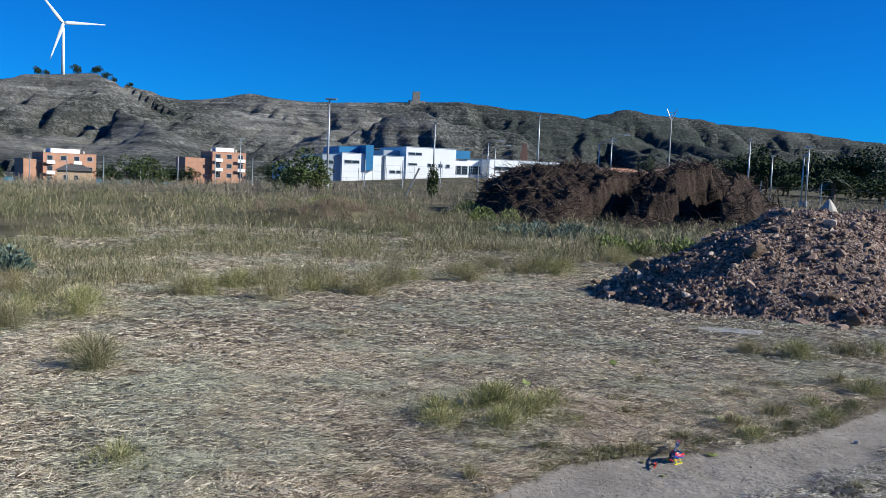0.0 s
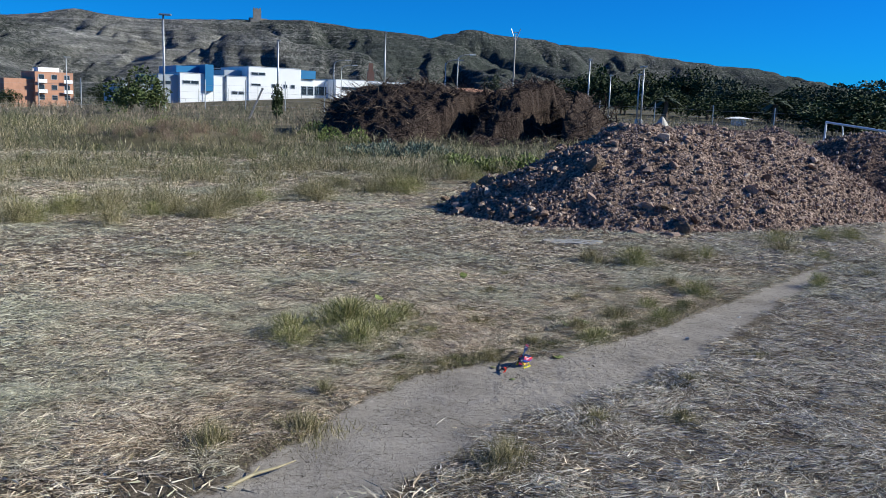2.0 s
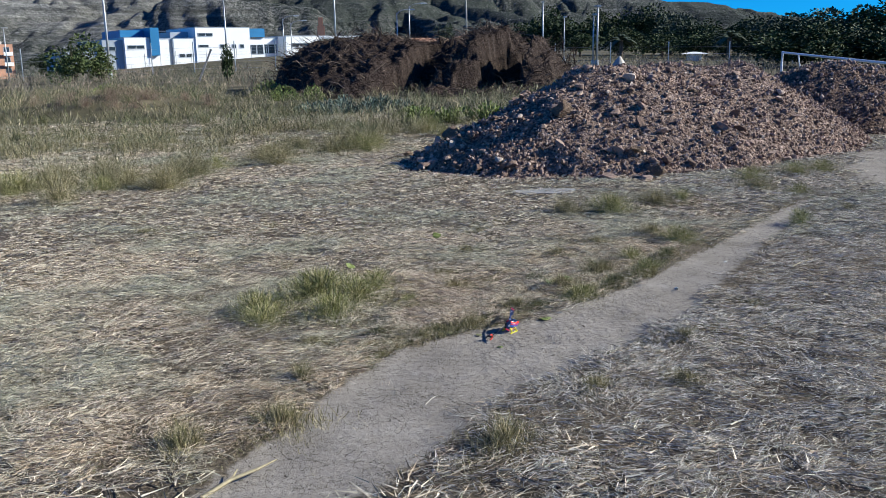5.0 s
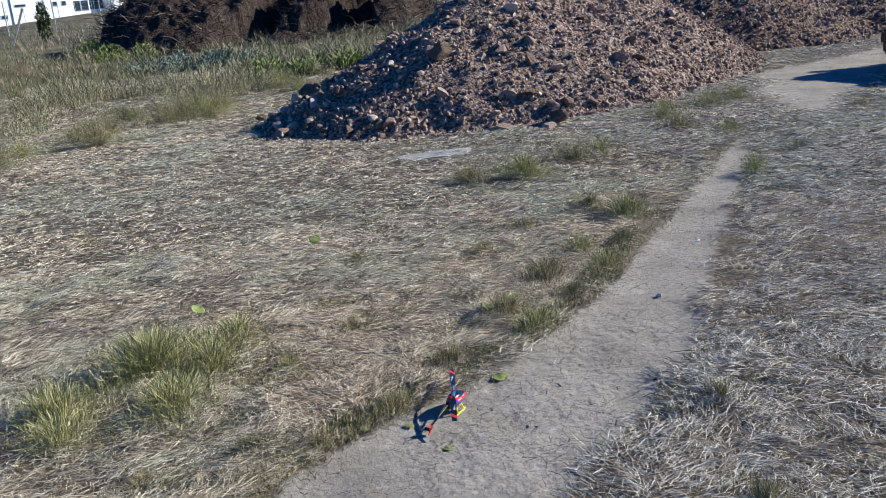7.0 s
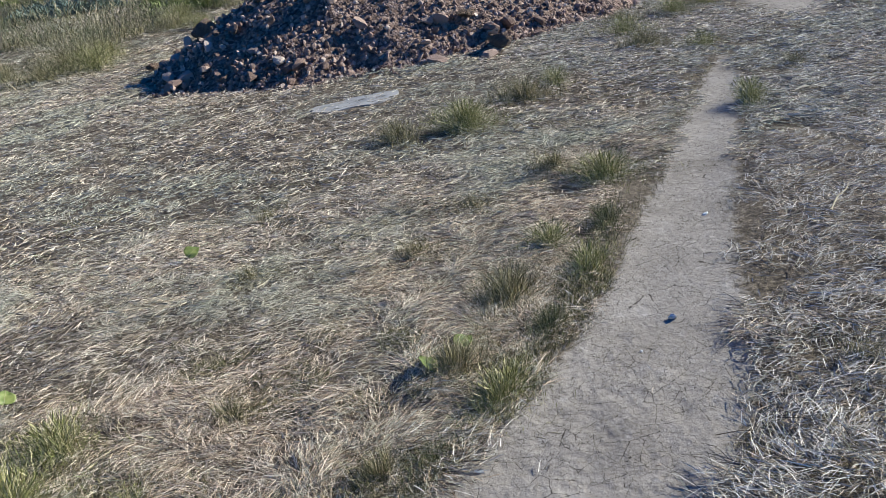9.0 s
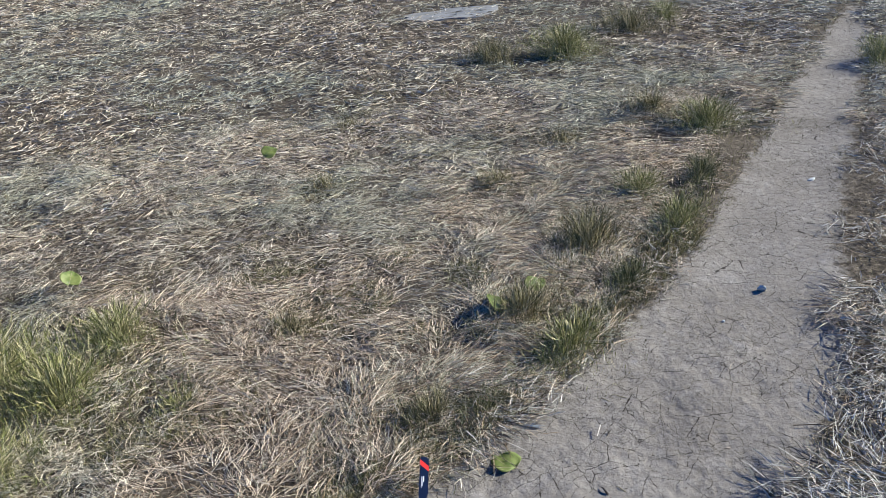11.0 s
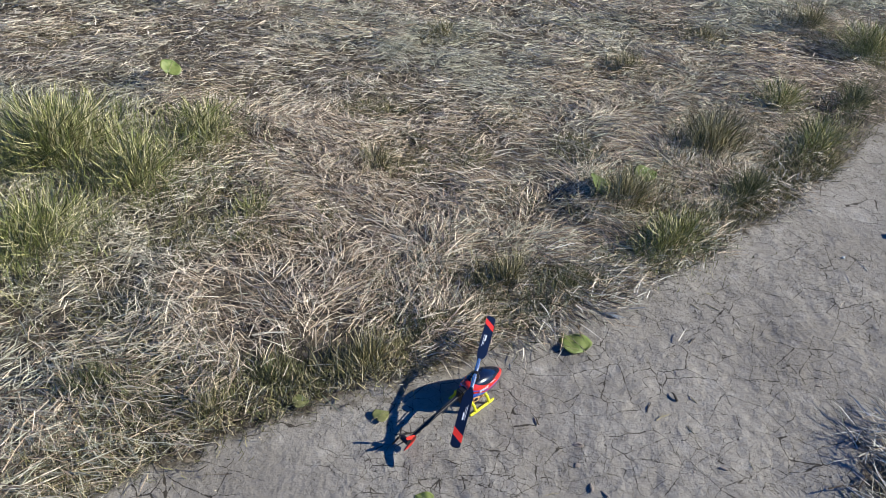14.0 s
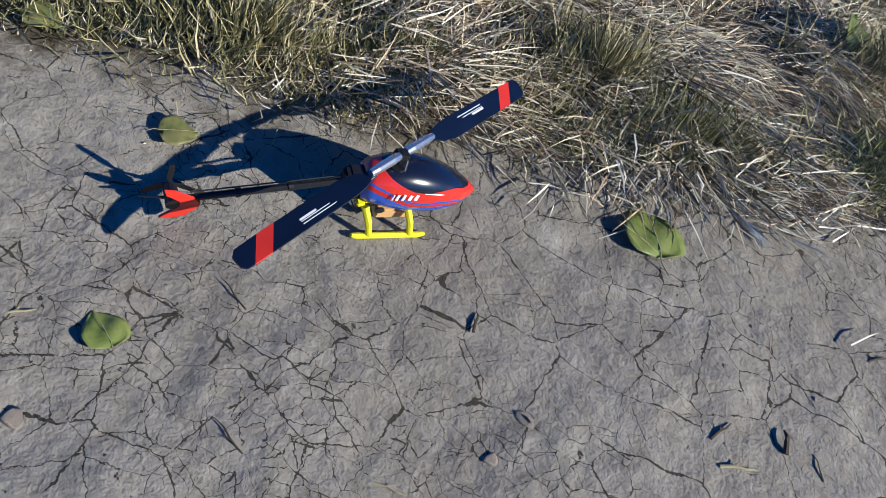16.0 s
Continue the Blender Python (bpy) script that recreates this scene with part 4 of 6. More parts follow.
def fallen_leaf(m, size, material, curl, label):
    m = Matrix.Translation((0, 0, float(relief(np.array(m.translation.x), np.array(m.translation.y))) + 0.003)) @ m
    ob = thing("fallen_leaf", m, label, "leaf", "fallen leaves on the path")
    bm = bmesh.new()
    rows, half = 12, 5
    grid = []
    for i in range(rows + 1):
        u = i / rows
        w = 0.54 * math.sin(math.pi * u ** 0.6) ** 0.75 if 0 < u < 1 else 0.0
        w = max(w, 0.03 if u == 0 else 0.0)
        row = []
        for j in range(-half, half + 1):
            s = j / half
            drop = -0.10 * abs(s) * (1 - u) if u < 0.25 else 0
            z = curl * (abs(s) ** 1.6) * w + 0.05 * math.sin(u * 5) + 0.025 * math.sin(9 * u + 4 * s) + 0.05 * (u - 0.5) ** 2
            row.append(bm.verts.new(Vector((u + drop, s * w, z + 0.025)) * size))
        grid.append(row)
    for r0, r1 in zip(grid, grid[1:]):
        for j in range(2 * half):
            bm.faces.new((r0[j], r0[j + 1], r1[j + 1], r1[j]))
    bmesh.ops.remove_doubles(bm, verts=bm.verts, dist=size * 0.004)
    bmesh.ops.recalc_face_normals(bm, faces=bm.faces)
    bmesh.ops.solidify(bm, geom=bm.faces[:], thickness=size * 0.008)
    part("blade", bm, material, ob, shade=True)
    bm = bmesh.new()
    tube(bm, [(size * 0.98, 0, size * 0.075), (size * 0.5, 0, size * 0.10), (size * 0.02, 0, size * 0.075)], [size * 0.006, size * 0.009, size * 0.013], 6)
    part("midrib", bm, STALK, ob, "pale midrib")
    bm = bmesh.new()
    tube(bm, [(0.02 * size, 0, size * 0.06), (-0.2 * size, 0.05 * size, size * 0.05), (-0.4 * size, -0.02 * size, size * 0.02)], [size * 0.013, size * 0.011, size * 0.009], 6)
    part("stalk", bm, STALK, ob)
    return ob


fallen_leaf(pose(1.428, 3.800, 0.0, 2, 0, 122), 0.066, LEAF, 0.02, "broad green poplar leaf lying on the clay path")
fallen_leaf(pose(1.088, 3.428, -0.002, 3, 0, 150), 0.03, LEAF, 0.06, "small curled yellow green leaf lying on the path")
fallen_leaf(pose(1.0, 3.612, 0.002, 3, 0, 40), 0.03, LEAF_DRY, 0.06, "torn yellow green leaf caught in the grass edge")
fallen_leaf(pose(1.60, 4.37, 0.02, 25, -20, 100), 0.075, LEAF, 0.25, "fresh green leaf resting on the straw")
fallen_leaf(pose(1.72, 4.46, 0.02, 10, -10, 20), 0.06, LEAF, 0.3, "fresh green leaf resting on the straw")
fallen_leaf(pose(1.09, 5.85, 0.05, 30, -20, 20), 0.06, LEAF, 0.3, "fresh green leaf resting on the straw")
fallen_leaf(pose(0.40, 4.98, 0.05, 30, -20, 80), 0.06, LEAF, 0.3, "fresh green leaf resting on the straw")
fallen_leaf(pose(0.85, 3.64, 0.006, 4, 0, 20), 0.03, LEAF_DRY, 0.1, "torn yellow green leaf caught in the grass edge")

CHIP = plain("pale_stone", (0.62, 0.63, 0.6), 0.8, 0, 0.2, 60, 0.5)
CLOD = plain("clay_clod", (0.3, 0.245, 0.2), 0.95, 0, 0.2, 60, 0.5)


def loose_stone(name, x, y, size, squash, material, seed, label, group=""):
    me = stone_mesh(seed, 2).copy()
    me.materials.clear()
    me.materials.append(material)
    me.polygons.foreach_set("use_smooth", [True] * len(me.polygons))
    ob = new(name, me)
    ob.matrix_basis = pose(x, y, float(relief(np.array(x), np.array(y))) + size * squash * 0.35, 0, 8, seed * 37) @ Matrix.Diagonal((size, size * 0.8, size * squash, 1))
    return tagged(ob, label, "stone", group)


loose_stone("stone_chip", 2.365, 4.262, 0.024, 0.9, CHIP, 81, "pale pointed stone chip standing on the path")
loose_stone("pebble", 2.173, 4.158, 0.009, 0.8, CHIP, 82, "tiny white pebble on the clay path", "pebbles on the path")
loose_stone("pebble", 2.99, 4.88, 0.02, 0.6, CHIP, 83, "grey pebble on the clay path", "pebbles on the path")
for i, (sx, sy, sr) in enumerate([(1.37, 3.452, .013), (1.39, 3.437, .012), (1.62, 3.487, .013), (1.366, 3.552, .014), (1.355, 3.503, .009), (1.075, 3.352, .012), (1.27, 3.30, .012), (1.9, 3.7, .012), (1.5, 3.2, .011)]):
    loose_stone("pebble", sx, sy, sr, 0.28, CLOD, 90 + i, "flat clay coloured pebble set in the path", "pebbles on the path")
rp = random.Random(31)
for i in range(90):
    s = rp.uniform(0.05, 1.0)
    k = rp.randrange(2, 7)
    (ax, ay, aw), (bx, by, bw) = TRACK[k], TRACK[k + 1]
    px, py = ax + (bx - ax) * s + rp.gauss(0, .2), ay + (by - ay) * s + rp.gauss(0, .2)
    loose_stone("clod", px, py, rp.uniform(.002, .005), 0.35, CLOD, 110 + i % 5, "small crumb of dry clay on the path", "crumbs on the path")

DARKTWIG = plain("dark_twig", (0.07, 0.05, 0.035), 0.9, 0, 0.3, 60)


def twig(x, y, turn, ln, r, material, label, rise=0.0):
    ob = thing("twig", pose(x, y, float(relief(np.array(x), np.array(y))) + r * 0.8 + rise, 0, -3, turn), label, "twig", "twigs on the ground")
    bm = bmesh.new()
    tube(bm, [(-ln / 2, 0, 0), (-ln * .1, ln * .03, r), (ln * .2, -ln * .02, r), (ln / 2, ln * .02, 0)], [r, r * .9, r * .7, r * .3], 6)
    part("stem", bm, material, ob)
    bm = bmesh.new()
    tube(bm, [(-ln * .1, ln * .03, r), (ln * .05, ln * .12, r * 2)], [r * .6, r * .25], 5)
    part("side_shoot", bm, material, ob)
    return ob


twig(-0.10, 2.2, 40, 0.32, 0.008, STALK, "pale straight stick lying at the path edge", 0.01)
twig(3.4, 4.6, 30, 0.28, 0.004, STALK, "long pale straw stem lying on the bleached grass", 0.03)
twig(1.545, 3.615, 25, 0.035, 0.0016, STALK, "thin pale stem on the clay path")
twig(1.525, 3.642, 60, 0.03, 0.0014, DARKTWIG, "thin dark twig on the clay path")
twig(1.30, 3.61, 100, 0.02, 0.0014, DARKTWIG, "thin dark twig on the clay path")
twig(1.585, 3.67, 100, 0.024, 0.0028, DARKTWIG, "short dark twig on the clay path")
twig(1.62, 3.665, 120, 0.025, 0.0012, STALK, "thin pale stem on the clay path")
for i in range(26):
    k = rp.randrange(3, 6)
    (ax, ay, aw), (bx, by, bw) = TRACK[k], TRACK[k + 1]
    s = rp.random()
    twig(ax + (bx - ax) * s + rp.gauss(0, .18), ay + (by - ay) * s + rp.gauss(0, .18), rp.uniform(0, 180), rp.uniform(.012, .04), rp.uniform(.0006, .0014), rp.choice([STALK, DARKTWIG]), "tiny broken stem on the clay path")
for i in range(14):
    s = rp.random()
    twig(1.75 + 1.3 * s + rp.gauss(0, .05), 3.3 + 1.2 * s + rp.gauss(0, .06), rp.uniform(-30, 40), rp.uniform(.06, .16), rp.uniform(.001, .0022), DARKTWIG, "thin dark twig at the path edge", 0.008)


def barley_ear(x, y, turn, label):
    ob = thing("barley_ear", pose(x, y, float(relief(np.array(x), np.array(y))) + 0.002, 0, 0, turn), label, "barley ear", "fallen barley ears")
    bm = bmesh.new()
    tube(bm, [(-0.05, 0, 0), (0, 0.003, 0.002)], [0.0008, 0.0008], 5)
    part("stem", bm, STALK, ob)
    bm = bmesh.new()
    rnd = random.Random(int(x * 1000))
    for i in range(16):
        u = i / 16 * 0.03
        sd = 1 if i % 2 else -1
        tube(bm, [(u, 0, 0.002), (u + 0.022, sd * rnd.uniform(.004, .009), 0.003 + rnd.uniform(0, .006))], [0.0011, 0.0002], 4)
    ear = part("ear", bm, CHIP, ob, "pale bristly ear")
    ear["kind"] = "stuff"
    return ob


barley_ear(1.50, 3.925, -35, "bleached barley ear fallen beside the leaf")

GREY_DUST = plain("grey_cement", (0.26, 0.26, 0.255), 0.95, 0, 0.3, 9, 0.5)
bm = bmesh.new()
plate(bm, [(2.6 + math.cos(a) * 0.42 * (0.8 + 0.3 * noise.noise(Vector((math.cos(a) * 1.7, math.sin(a) * 1.7, 3)))), 8.2 + math.sin(a) * 0.18 * (0.85 + 0.4 * noise.noise(Vector((math.cos(a) * 2.1, math.sin(a) * 2.1, 7))))) for a in [2 * math.pi * k / 40 for k in range(40)]], 0.012, Matrix.Translation((0, 0, 0.014)))
slab = part("cement_patch", bm, GREY_DUST, None)
tagged(slab, "flat grey spill of set cement before the rubble", "cement patch")


# ---- model helicopter ----
def canopy_material():
    m = Mat("canopy_paint", 0.22, spec=0.5)
    pos = m.coords()
    s = m.node("ShaderNodeSeparateXYZ")
    m.link(pos, s.inputs[0])
    x, z = s.outputs["X"], s.outputs["Z"]
    wave = m.math("MULTIPLY", m.math("SINE", m.math("MULTIPLY", x, 90.0)), 0.0022)
    v = m.math("ADD", m.math("ADD", z, m.math("MULTIPLY", x, 0.22)), wave)
    bands = m.node("ShaderNodeMapRange")
    m.link(v, bands.inputs["Value"])
    bands.inputs["From Min"].default_value, bands.inputs["From Max"].default_value = 0.02, 0.08
    c = m.ramp(bands.outputs[0], [(0.0, (0.02, 0.06, 0.4)), (0.10, (0.55, 0.02, 0.015)), (0.14, (0.02, 0.09, 0.5)), (0.38, (0.55, 0.02, 0.015)), (0.46, (0.02, 0.09, 0.5)), (0.50, (0.62, 0.03, 0.02)), (0.64, (0.6, 0.025, 0.02)), (0.68, (0.006, 0.008, 0.02))])
    c.node.color_ramp.interpolation = "CONSTANT"
    m.color(c)
    m.b.inputs["Coat Weight"].default_value = 0.6
    return m.m


CANOPY = canopy_material()
NAVY = plain("navy_blade", (0.003, 0.008, 0.026), 0.35, 0, 0.2, 50)
REDTIP = plain("red_blade_tip", (0.62, 0.03, 0.02), 0.4, 0, 0.1, 50)
REDFIN = plain("red_tail_plastic", (0.75, 0.035, 0.02), 0.4, 0, 0.1, 50)
YELLOW = plain("yellow_plastic", (0.72, 0.66, 0.02), 0.45, 0, 0.08, 60)
BLACKPL = plain("black_plastic", (0.008, 0.008, 0.01), 0.45, 0, 0.2, 60)
CARBON = plain("carbon_tube", (0.012, 0.012, 0.014), 0.3, 0, 0.3, 400)
SILVER = plain("silver_metal", (0.6, 0.62, 0.66), 0.25, 0.9, 0.1, 80)
GOLD = plain("tan_battery_wrap", (0.62, 0.36, 0.16), 0.45, 0, 0.1, 60)
DECAL = plain("white_decal", (0.75, 0.76, 0.8), 0.5, 0, 0.05, 60)


def helicopter():
    h = thing("model_helicopter", pose(1.176, 3.660, 0.0, 6, 0, 42), "red and blue model helicopter with yellow skids on the path", "model helicopter")
    # canopy
    bm = bmesh.new()
    rings = []
    for x, w, lo, hi in ((-.024, .013, .030, .060), (-.018, .0165, .027, .064), (-.004, .020, .023, .068), (.014, .0225, .019, .0685), (.032, .0222, .017, .065), (.05, .0195, .0175, .058), (.066, .0145, .020, .050), (.078, .0085, .0245, .042), (.085, .0035, .029, .0365), (.087, .0008, .0315, .0335)):
        ring = []
        for k in range(20):
            a = 2 * math.pi * k / 20
            c, s = math.cos(a), math.sin(a)
            ring.append((x, w * math.copysign(abs(c) ** 0.8, c), (lo + hi) / 2 + (hi - lo) / 2 * math.copysign(abs(s) ** 0.85, s)))
        rings.append(ring)
    loft(bm, rings)
    canopy = part("canopy", bm, CANOPY, h, "glossy red, blue and black canopy", True)
    # marks on both sides of the canopy, as plain shapes
    for sd in (-1, 1):
        for x, ln in ((-.003, .0012), (.001, .0026), (.0065, .0026), (.0125, .0032), (.018, .0032)):
            bm = bmesh.new()
            box(bm, (ln, 0.0010, 0.0058), (x, sd * 0.0217, 0.0500), 0.0002, pose(0, 0, 0, 12 * sd, 14, 0))
            part("mark", bm, DECAL, canopy)
        bm = bmesh.new()
        tube(bm, [(.024, sd * .0212, .0545), (.040, sd * .0192, .0505), (.058, sd * .0145, .0455)], [.0003, .0006, .0002], 5)
        part("stripe", bm, DECAL, canopy, "thin white stripe")
        bm = bmesh.new()
        loft(bm, [[(-.008 + .0045 * math.cos(a), sd * y, .031 + .003 * math.sin(a)) for a in [2 * math.pi * k / 12 for k in range(12)]] for y in (.0195, .0215)])
        part("grommet", bm, BLACKPL, canopy, "black rubber grommet")
    # frame, battery, motor
    bm = bmesh.new()
    box(bm, (.05, .016, .03), (-.012, 0, .042), .002)
    box(bm, (.022, .012, .012), (-.03, 0, .05), .002)
    part("frame", bm, BLACKPL, h, "black main frame")
    bm = bmesh.new()
    box(bm, (.034, .018, .011), (.012, -.006, .0165), .0015)
    part("battery", bm, GOLD, h, "tan wrapped battery")
    bm = bmesh.new()
    tube(bm, [(-.02, 0, .018), (-.02, 0, .03)], [.008, .008], 14)
    part("motor", bm, SILVER, h)
    for i, (y0, c) in enumerate(((.006, REDFIN), (.009, BLACKPL), (-.007, BLACKPL))):
        bm = bmesh.new()
        tube(bm, [(-.005, y0, .02), (-.02, y0 * 1.6, .013), (-.03, y0, .03)], .0008, 6)
        part("wire", bm, c, h)
    # landing gear
    for sd in (-1, 1):
        bm = bmesh.new()
        tube(bm, [(-.026, sd * .027, .0045), (-.021, sd * .027, .0032), (.036, sd * .027, .0032), (.042, sd * .027, .0048)], [.0018, .0028, .0028, .0018], 8)
        skid = part("skid", bm, YELLOW, h, "yellow plastic skid")
        for x in (-.010, .028):
            bm = bmesh.new()
            tube(bm, [(x, sd * .027, .004), (x - .004, sd * .024, .018), (x - .009, sd * .016, .030)], [.003, .003, .0034], 8)
            part("strut", bm, YELLOW, h)
    for x in (-.022, .020):
        bm = bmesh.new()
        box(bm, (.007, .03, .004), (x, 0, .029), .001)
        part("cross_brace", bm, YELLOW, h)
    bm = bmesh.new()
    box(bm, (.048, .022, .003), (-.001, 0, .028), .001)
    part("battery_tray", bm, YELLOW, h, "yellow battery tray")
    # rotor head
    bm = bmesh.new()
    tube(bm, [(0, 0, .06), (0, 0, .082)], [.0022, .0022], 10)
    box(bm, (.012, .010, .007), (0, 0, .078), .0015)
    hub = part("rotor_hub", bm, BLACKPL, h, "black rotor hub")
    bm = bmesh.new()
    tube(bm, [(0, 0, .066), (0, 0, .0685)], [.009, .009], 16)
    part("swashplate", bm, BLACKPL, h)
    for a in (60, 180, 300):
        bm = bmesh.new()
        c, s = math.cos(radians(a)), math.sin(radians(a))
        tube(bm, [(.009 * c, .009 * s, .066), (.007 * c, .007 * s, .078)], .0008, 6)
        part("link_rod", bm, SILVER, h)
    for a in (31, 211):
        turn = pose(0, 0, .079, 0, 0, a)
        bm = bmesh.new()
        tube(bm, [turn @ Vector(p) for p in ((.004, 0, 0), (.012, 0, 0), (.03, 0, 0), (.038, 0, 0))], [.0035, .0042, .0038, .003], 10)
        g = part("blade_grip", bm, SILVER, h, "silver blade grip")
        tilt = turn @ pose(0, 0, 0, 9 if a == 31 else 7, 1.0 if a == 31 else 6.0, 0)
        bm = bmesh.new()
        plate(bm, [(.032, -.0035), (.040, -.0045), (.047, -.0085), (.06, -.0115), (.124, -.0112), (.141, .0075), (.06, .0078), (.047, .0065), (.04, .0045), (.032, .0035)], .0016, tilt)
        blade = part("rotor_blade", bm, NAVY, h, "dark navy rotor blade with red tip")
        bm = bmesh.new()
        plate(bm, [(.124, -.0112), (.140, -.0112), (.157, .0076), (.141, .0075)], .0016, tilt)
        part("tip_band", bm, REDTIP, blade, "red painted band")
        bm = bmesh.new()
        plate(bm, [(.140, -.0112), (.161, -.0105), (.166, -.006), (.1665, .0035), (.163, .0072), (.157, .0076)], .0016, tilt)
        part("tip", bm, NAVY, blade)
        for y0, x0, x1, w in ((.0025, .075, .108, .0007), (.0002, .08, .108, .0006), (-.0022, .092, .108, .0018)):
            bm = bmesh.new()
            plate(bm, [(x0, y0), (x1, y0), (x1, y0 + w), (x0, y0 + w)], .0019, tilt)
            part("lettering", bm, DECAL, blade, "fine white lettering bar")
    # tail
    bm = bmesh.new()
    tube(bm, [(-.03, 0, .0455), (-.166, 0, .0175)], [.003, .003], 10)
    boom = part("tail_boom", bm, CARBON, h, "thin black carbon tail boom")
    bm = bmesh.new()
    tube(bm, [(-.03, .002, .050), (-.15, .002, .0255)], .0007, 5)
    part("control_rod", bm, BLACKPL, h)
    for x in (-.08, -.12):
        bm = bmesh.new()
        tube(bm, [(x - .002, 0, .0348 + (x + .08) * .206), (x + .002, 0, .0356 + (x + .08) * .206)], [.004, .004], 10)
        part("boom_clamp", bm, BLACKPL, boom)
    fin = [(-.148, .029), (-.154, .036), (-.168, .045), (-.176, .046), (-.174, .040), (-.163, .031), (-.163, .024), (-.170, .014), (-.176, .006), (-.176, .002), (-.168, .001), (-.158, .010), (-.149, .022)]
    bm = bmesh.new()
    plate(bm, [(x, max(.0005, z * .85 - .005)) for x, z in fin], .0022, pose(0, -.004, 0, 90, 0, 0))
    part("tail_fin", bm, REDFIN, h, "red plastic tail fin")
    bm = bmesh.new()
    tube(bm, [(-.168, -.005, .0175), (-.168, .012, .0175)], [.0055, .0055], 14)
    part("tail_motor", bm, BLACKPL, h)
    bm = bmesh.new()
    tube(bm, [(-.168, .010, .0175), (-.168, .018, .0175)], [.0025, .0018], 10)
    tr = part("tail_rotor", bm, BLACKPL, h)
    for a in (95, 215, 335):
        bm = bmesh.new()
        plate(bm, [(.002, -.0012), (.008, -.003), (.021, -.0035), (.022, .001), (.008, .0025), (.002, .0012)], .0008, pose(-.168, .016, .0175, 90, 0, 0) @ pose(0, 0, 0, 0, 0, a) @ pose(0, 0, 0, 14, 0, 0))
        part("tail_blade", bm, BLACKPL, tr)
    for a in (200, 330):
        bm = bmesh.new()
        c, s = math.cos(radians(a)), math.sin(radians(a))
        tube(bm, [(-.172, .002, .0175), (-.172 + .02 * c, .006, .0185 + .014 * s)], [.0014, .0007], 6)
        part("tail_prong", bm, BLACKPL, h)
    h.location.z = float(relief(np.array(1.19), np.array(3.66))) + 0.001
    return h


helicopter()


# ---- parked car ----
CARPAINT = plain("dark_blue_paint", (0.006, 0.012, 0.05), 0.25, 0.3, 0.1, 2)
TYRE = plain("tyre_rubber", (0.015, 0.015, 0.016), 0.9, 0, 0.2, 20, 0.4)
CARGLASS = plain("tinted_glass", (0.01, 0.012, 0.015), 0.08, 0, 0.1, 1)
LENS = plain("lamp_lens", (0.6, 0.62, 0.65), 0.1, 0, 0.05, 5)


def car():
    c = thing("car", pose(8.85, 9.0, float(land(8.85, 9.0)) + 0.01, 0, 0, 0), "dark blue hatchback parked on the sandy track", "car")
    bm = bmesh.new()
    prof = [(0.06, .16, .5, .74), (.25, .15, .76, .82), (.9, .2, .9, .84), (1.15, .2, .98, .85), (1.75, .2, 1.0, .85), (3.3, .2, 1.0, .85), (3.9, .22, .95, .82), (4.05, .3, .8, .74)]
    loft(bm, [[(x, -w, lo), (x, -w, (lo + hi) / 2), (x, -w * .93, hi), (x, w * .93, hi), (x, w, (lo + hi) / 2), (x, w, lo)] for x, lo, hi, w in prof])
    bmesh.ops.bevel(bm, geom=bm.edges[:], offset=.03, segments=2, affect="EDGES")
    body = part("body", bm, CARPAINT, c, "dark blue car body", True)
    bm = bmesh.new()
    loft(bm, [[(x0, -w0, .95), (x1, -w1, 1.46), (x1, w1, 1.46), (x0, w0, .95)] for x0, x1, w0, w1 in ((1.05, 1.75, .76, .6), (1.06, 1.77, .78, .64), (3.7, 3.3, .78, .64), (3.72, 3.32, .76, .6))])
    part("cabin", bm, CARPAINT, c, "", True)
    bm = bmesh.new()
    plate(bm, [(-.62, -.3), (.62, -.3), (.52, .3), (-.52, .3)], .01, pose(1.38, 0, 1.21, 90 - 54, 0, -90))
    part("windscreen", bm, CARGLASS, c)
    for sd in (-1, 1):
        for x0, x1 in ((1.6, 2.35), (2.45, 3.2)):
            bm = bmesh.new()
            plate(bm, [(x0, 0), (x1, 0), (x1 - .08, .36), (x0 + .22 if x0 < 2 else x0, .36)], .012, pose(0, sd * .735, 1.02, 90 - sd * 0 - 16 * sd * -1 * -1, 0, 0))
            part("side_window", bm, CARGLASS, c)
        bm = bmesh.new()
        box(bm, (.08, .34, .14), (.1, sd * .5, .66), .03)
        part("headlight", bm, LENS, c, "clear headlight")
        bm = bmesh.new()
        box(bm, (.1, .14, .12), (1.35, sd * .93, 1.02), .03)
        part("mirror", bm, CARPAINT, c)
        for x in (.75, 3.25):
            bm = bmesh.new()
            tube(bm, [(x, sd * .66, .3), (x, sd * .70, .3), (x, sd * .84, .3), (x, sd * .87, .3)], [.27, .31, .31, .27], 24)
            wheel = part("wheel", bm, TYRE, c, "black tyre")
            bm = bmesh.new()
            tube(bm, [(x, sd * .86, .3), (x, sd * .885, .3)], [.2, .18], 16)
            part("rim", bm, SILVER, wheel)
    bm = bmesh.new()
    box(bm, (.12, 1.5, .2), (.07, 0, .36), .04)
    part("bumper", bm, BLACKPL, c, "black front bumper")
    bm = bmesh.new()
    box(bm, (.05, .8, .1), (.06, 0, .58), .02)
    part("grille", bm, BLACKPL, c)
    return c


car()


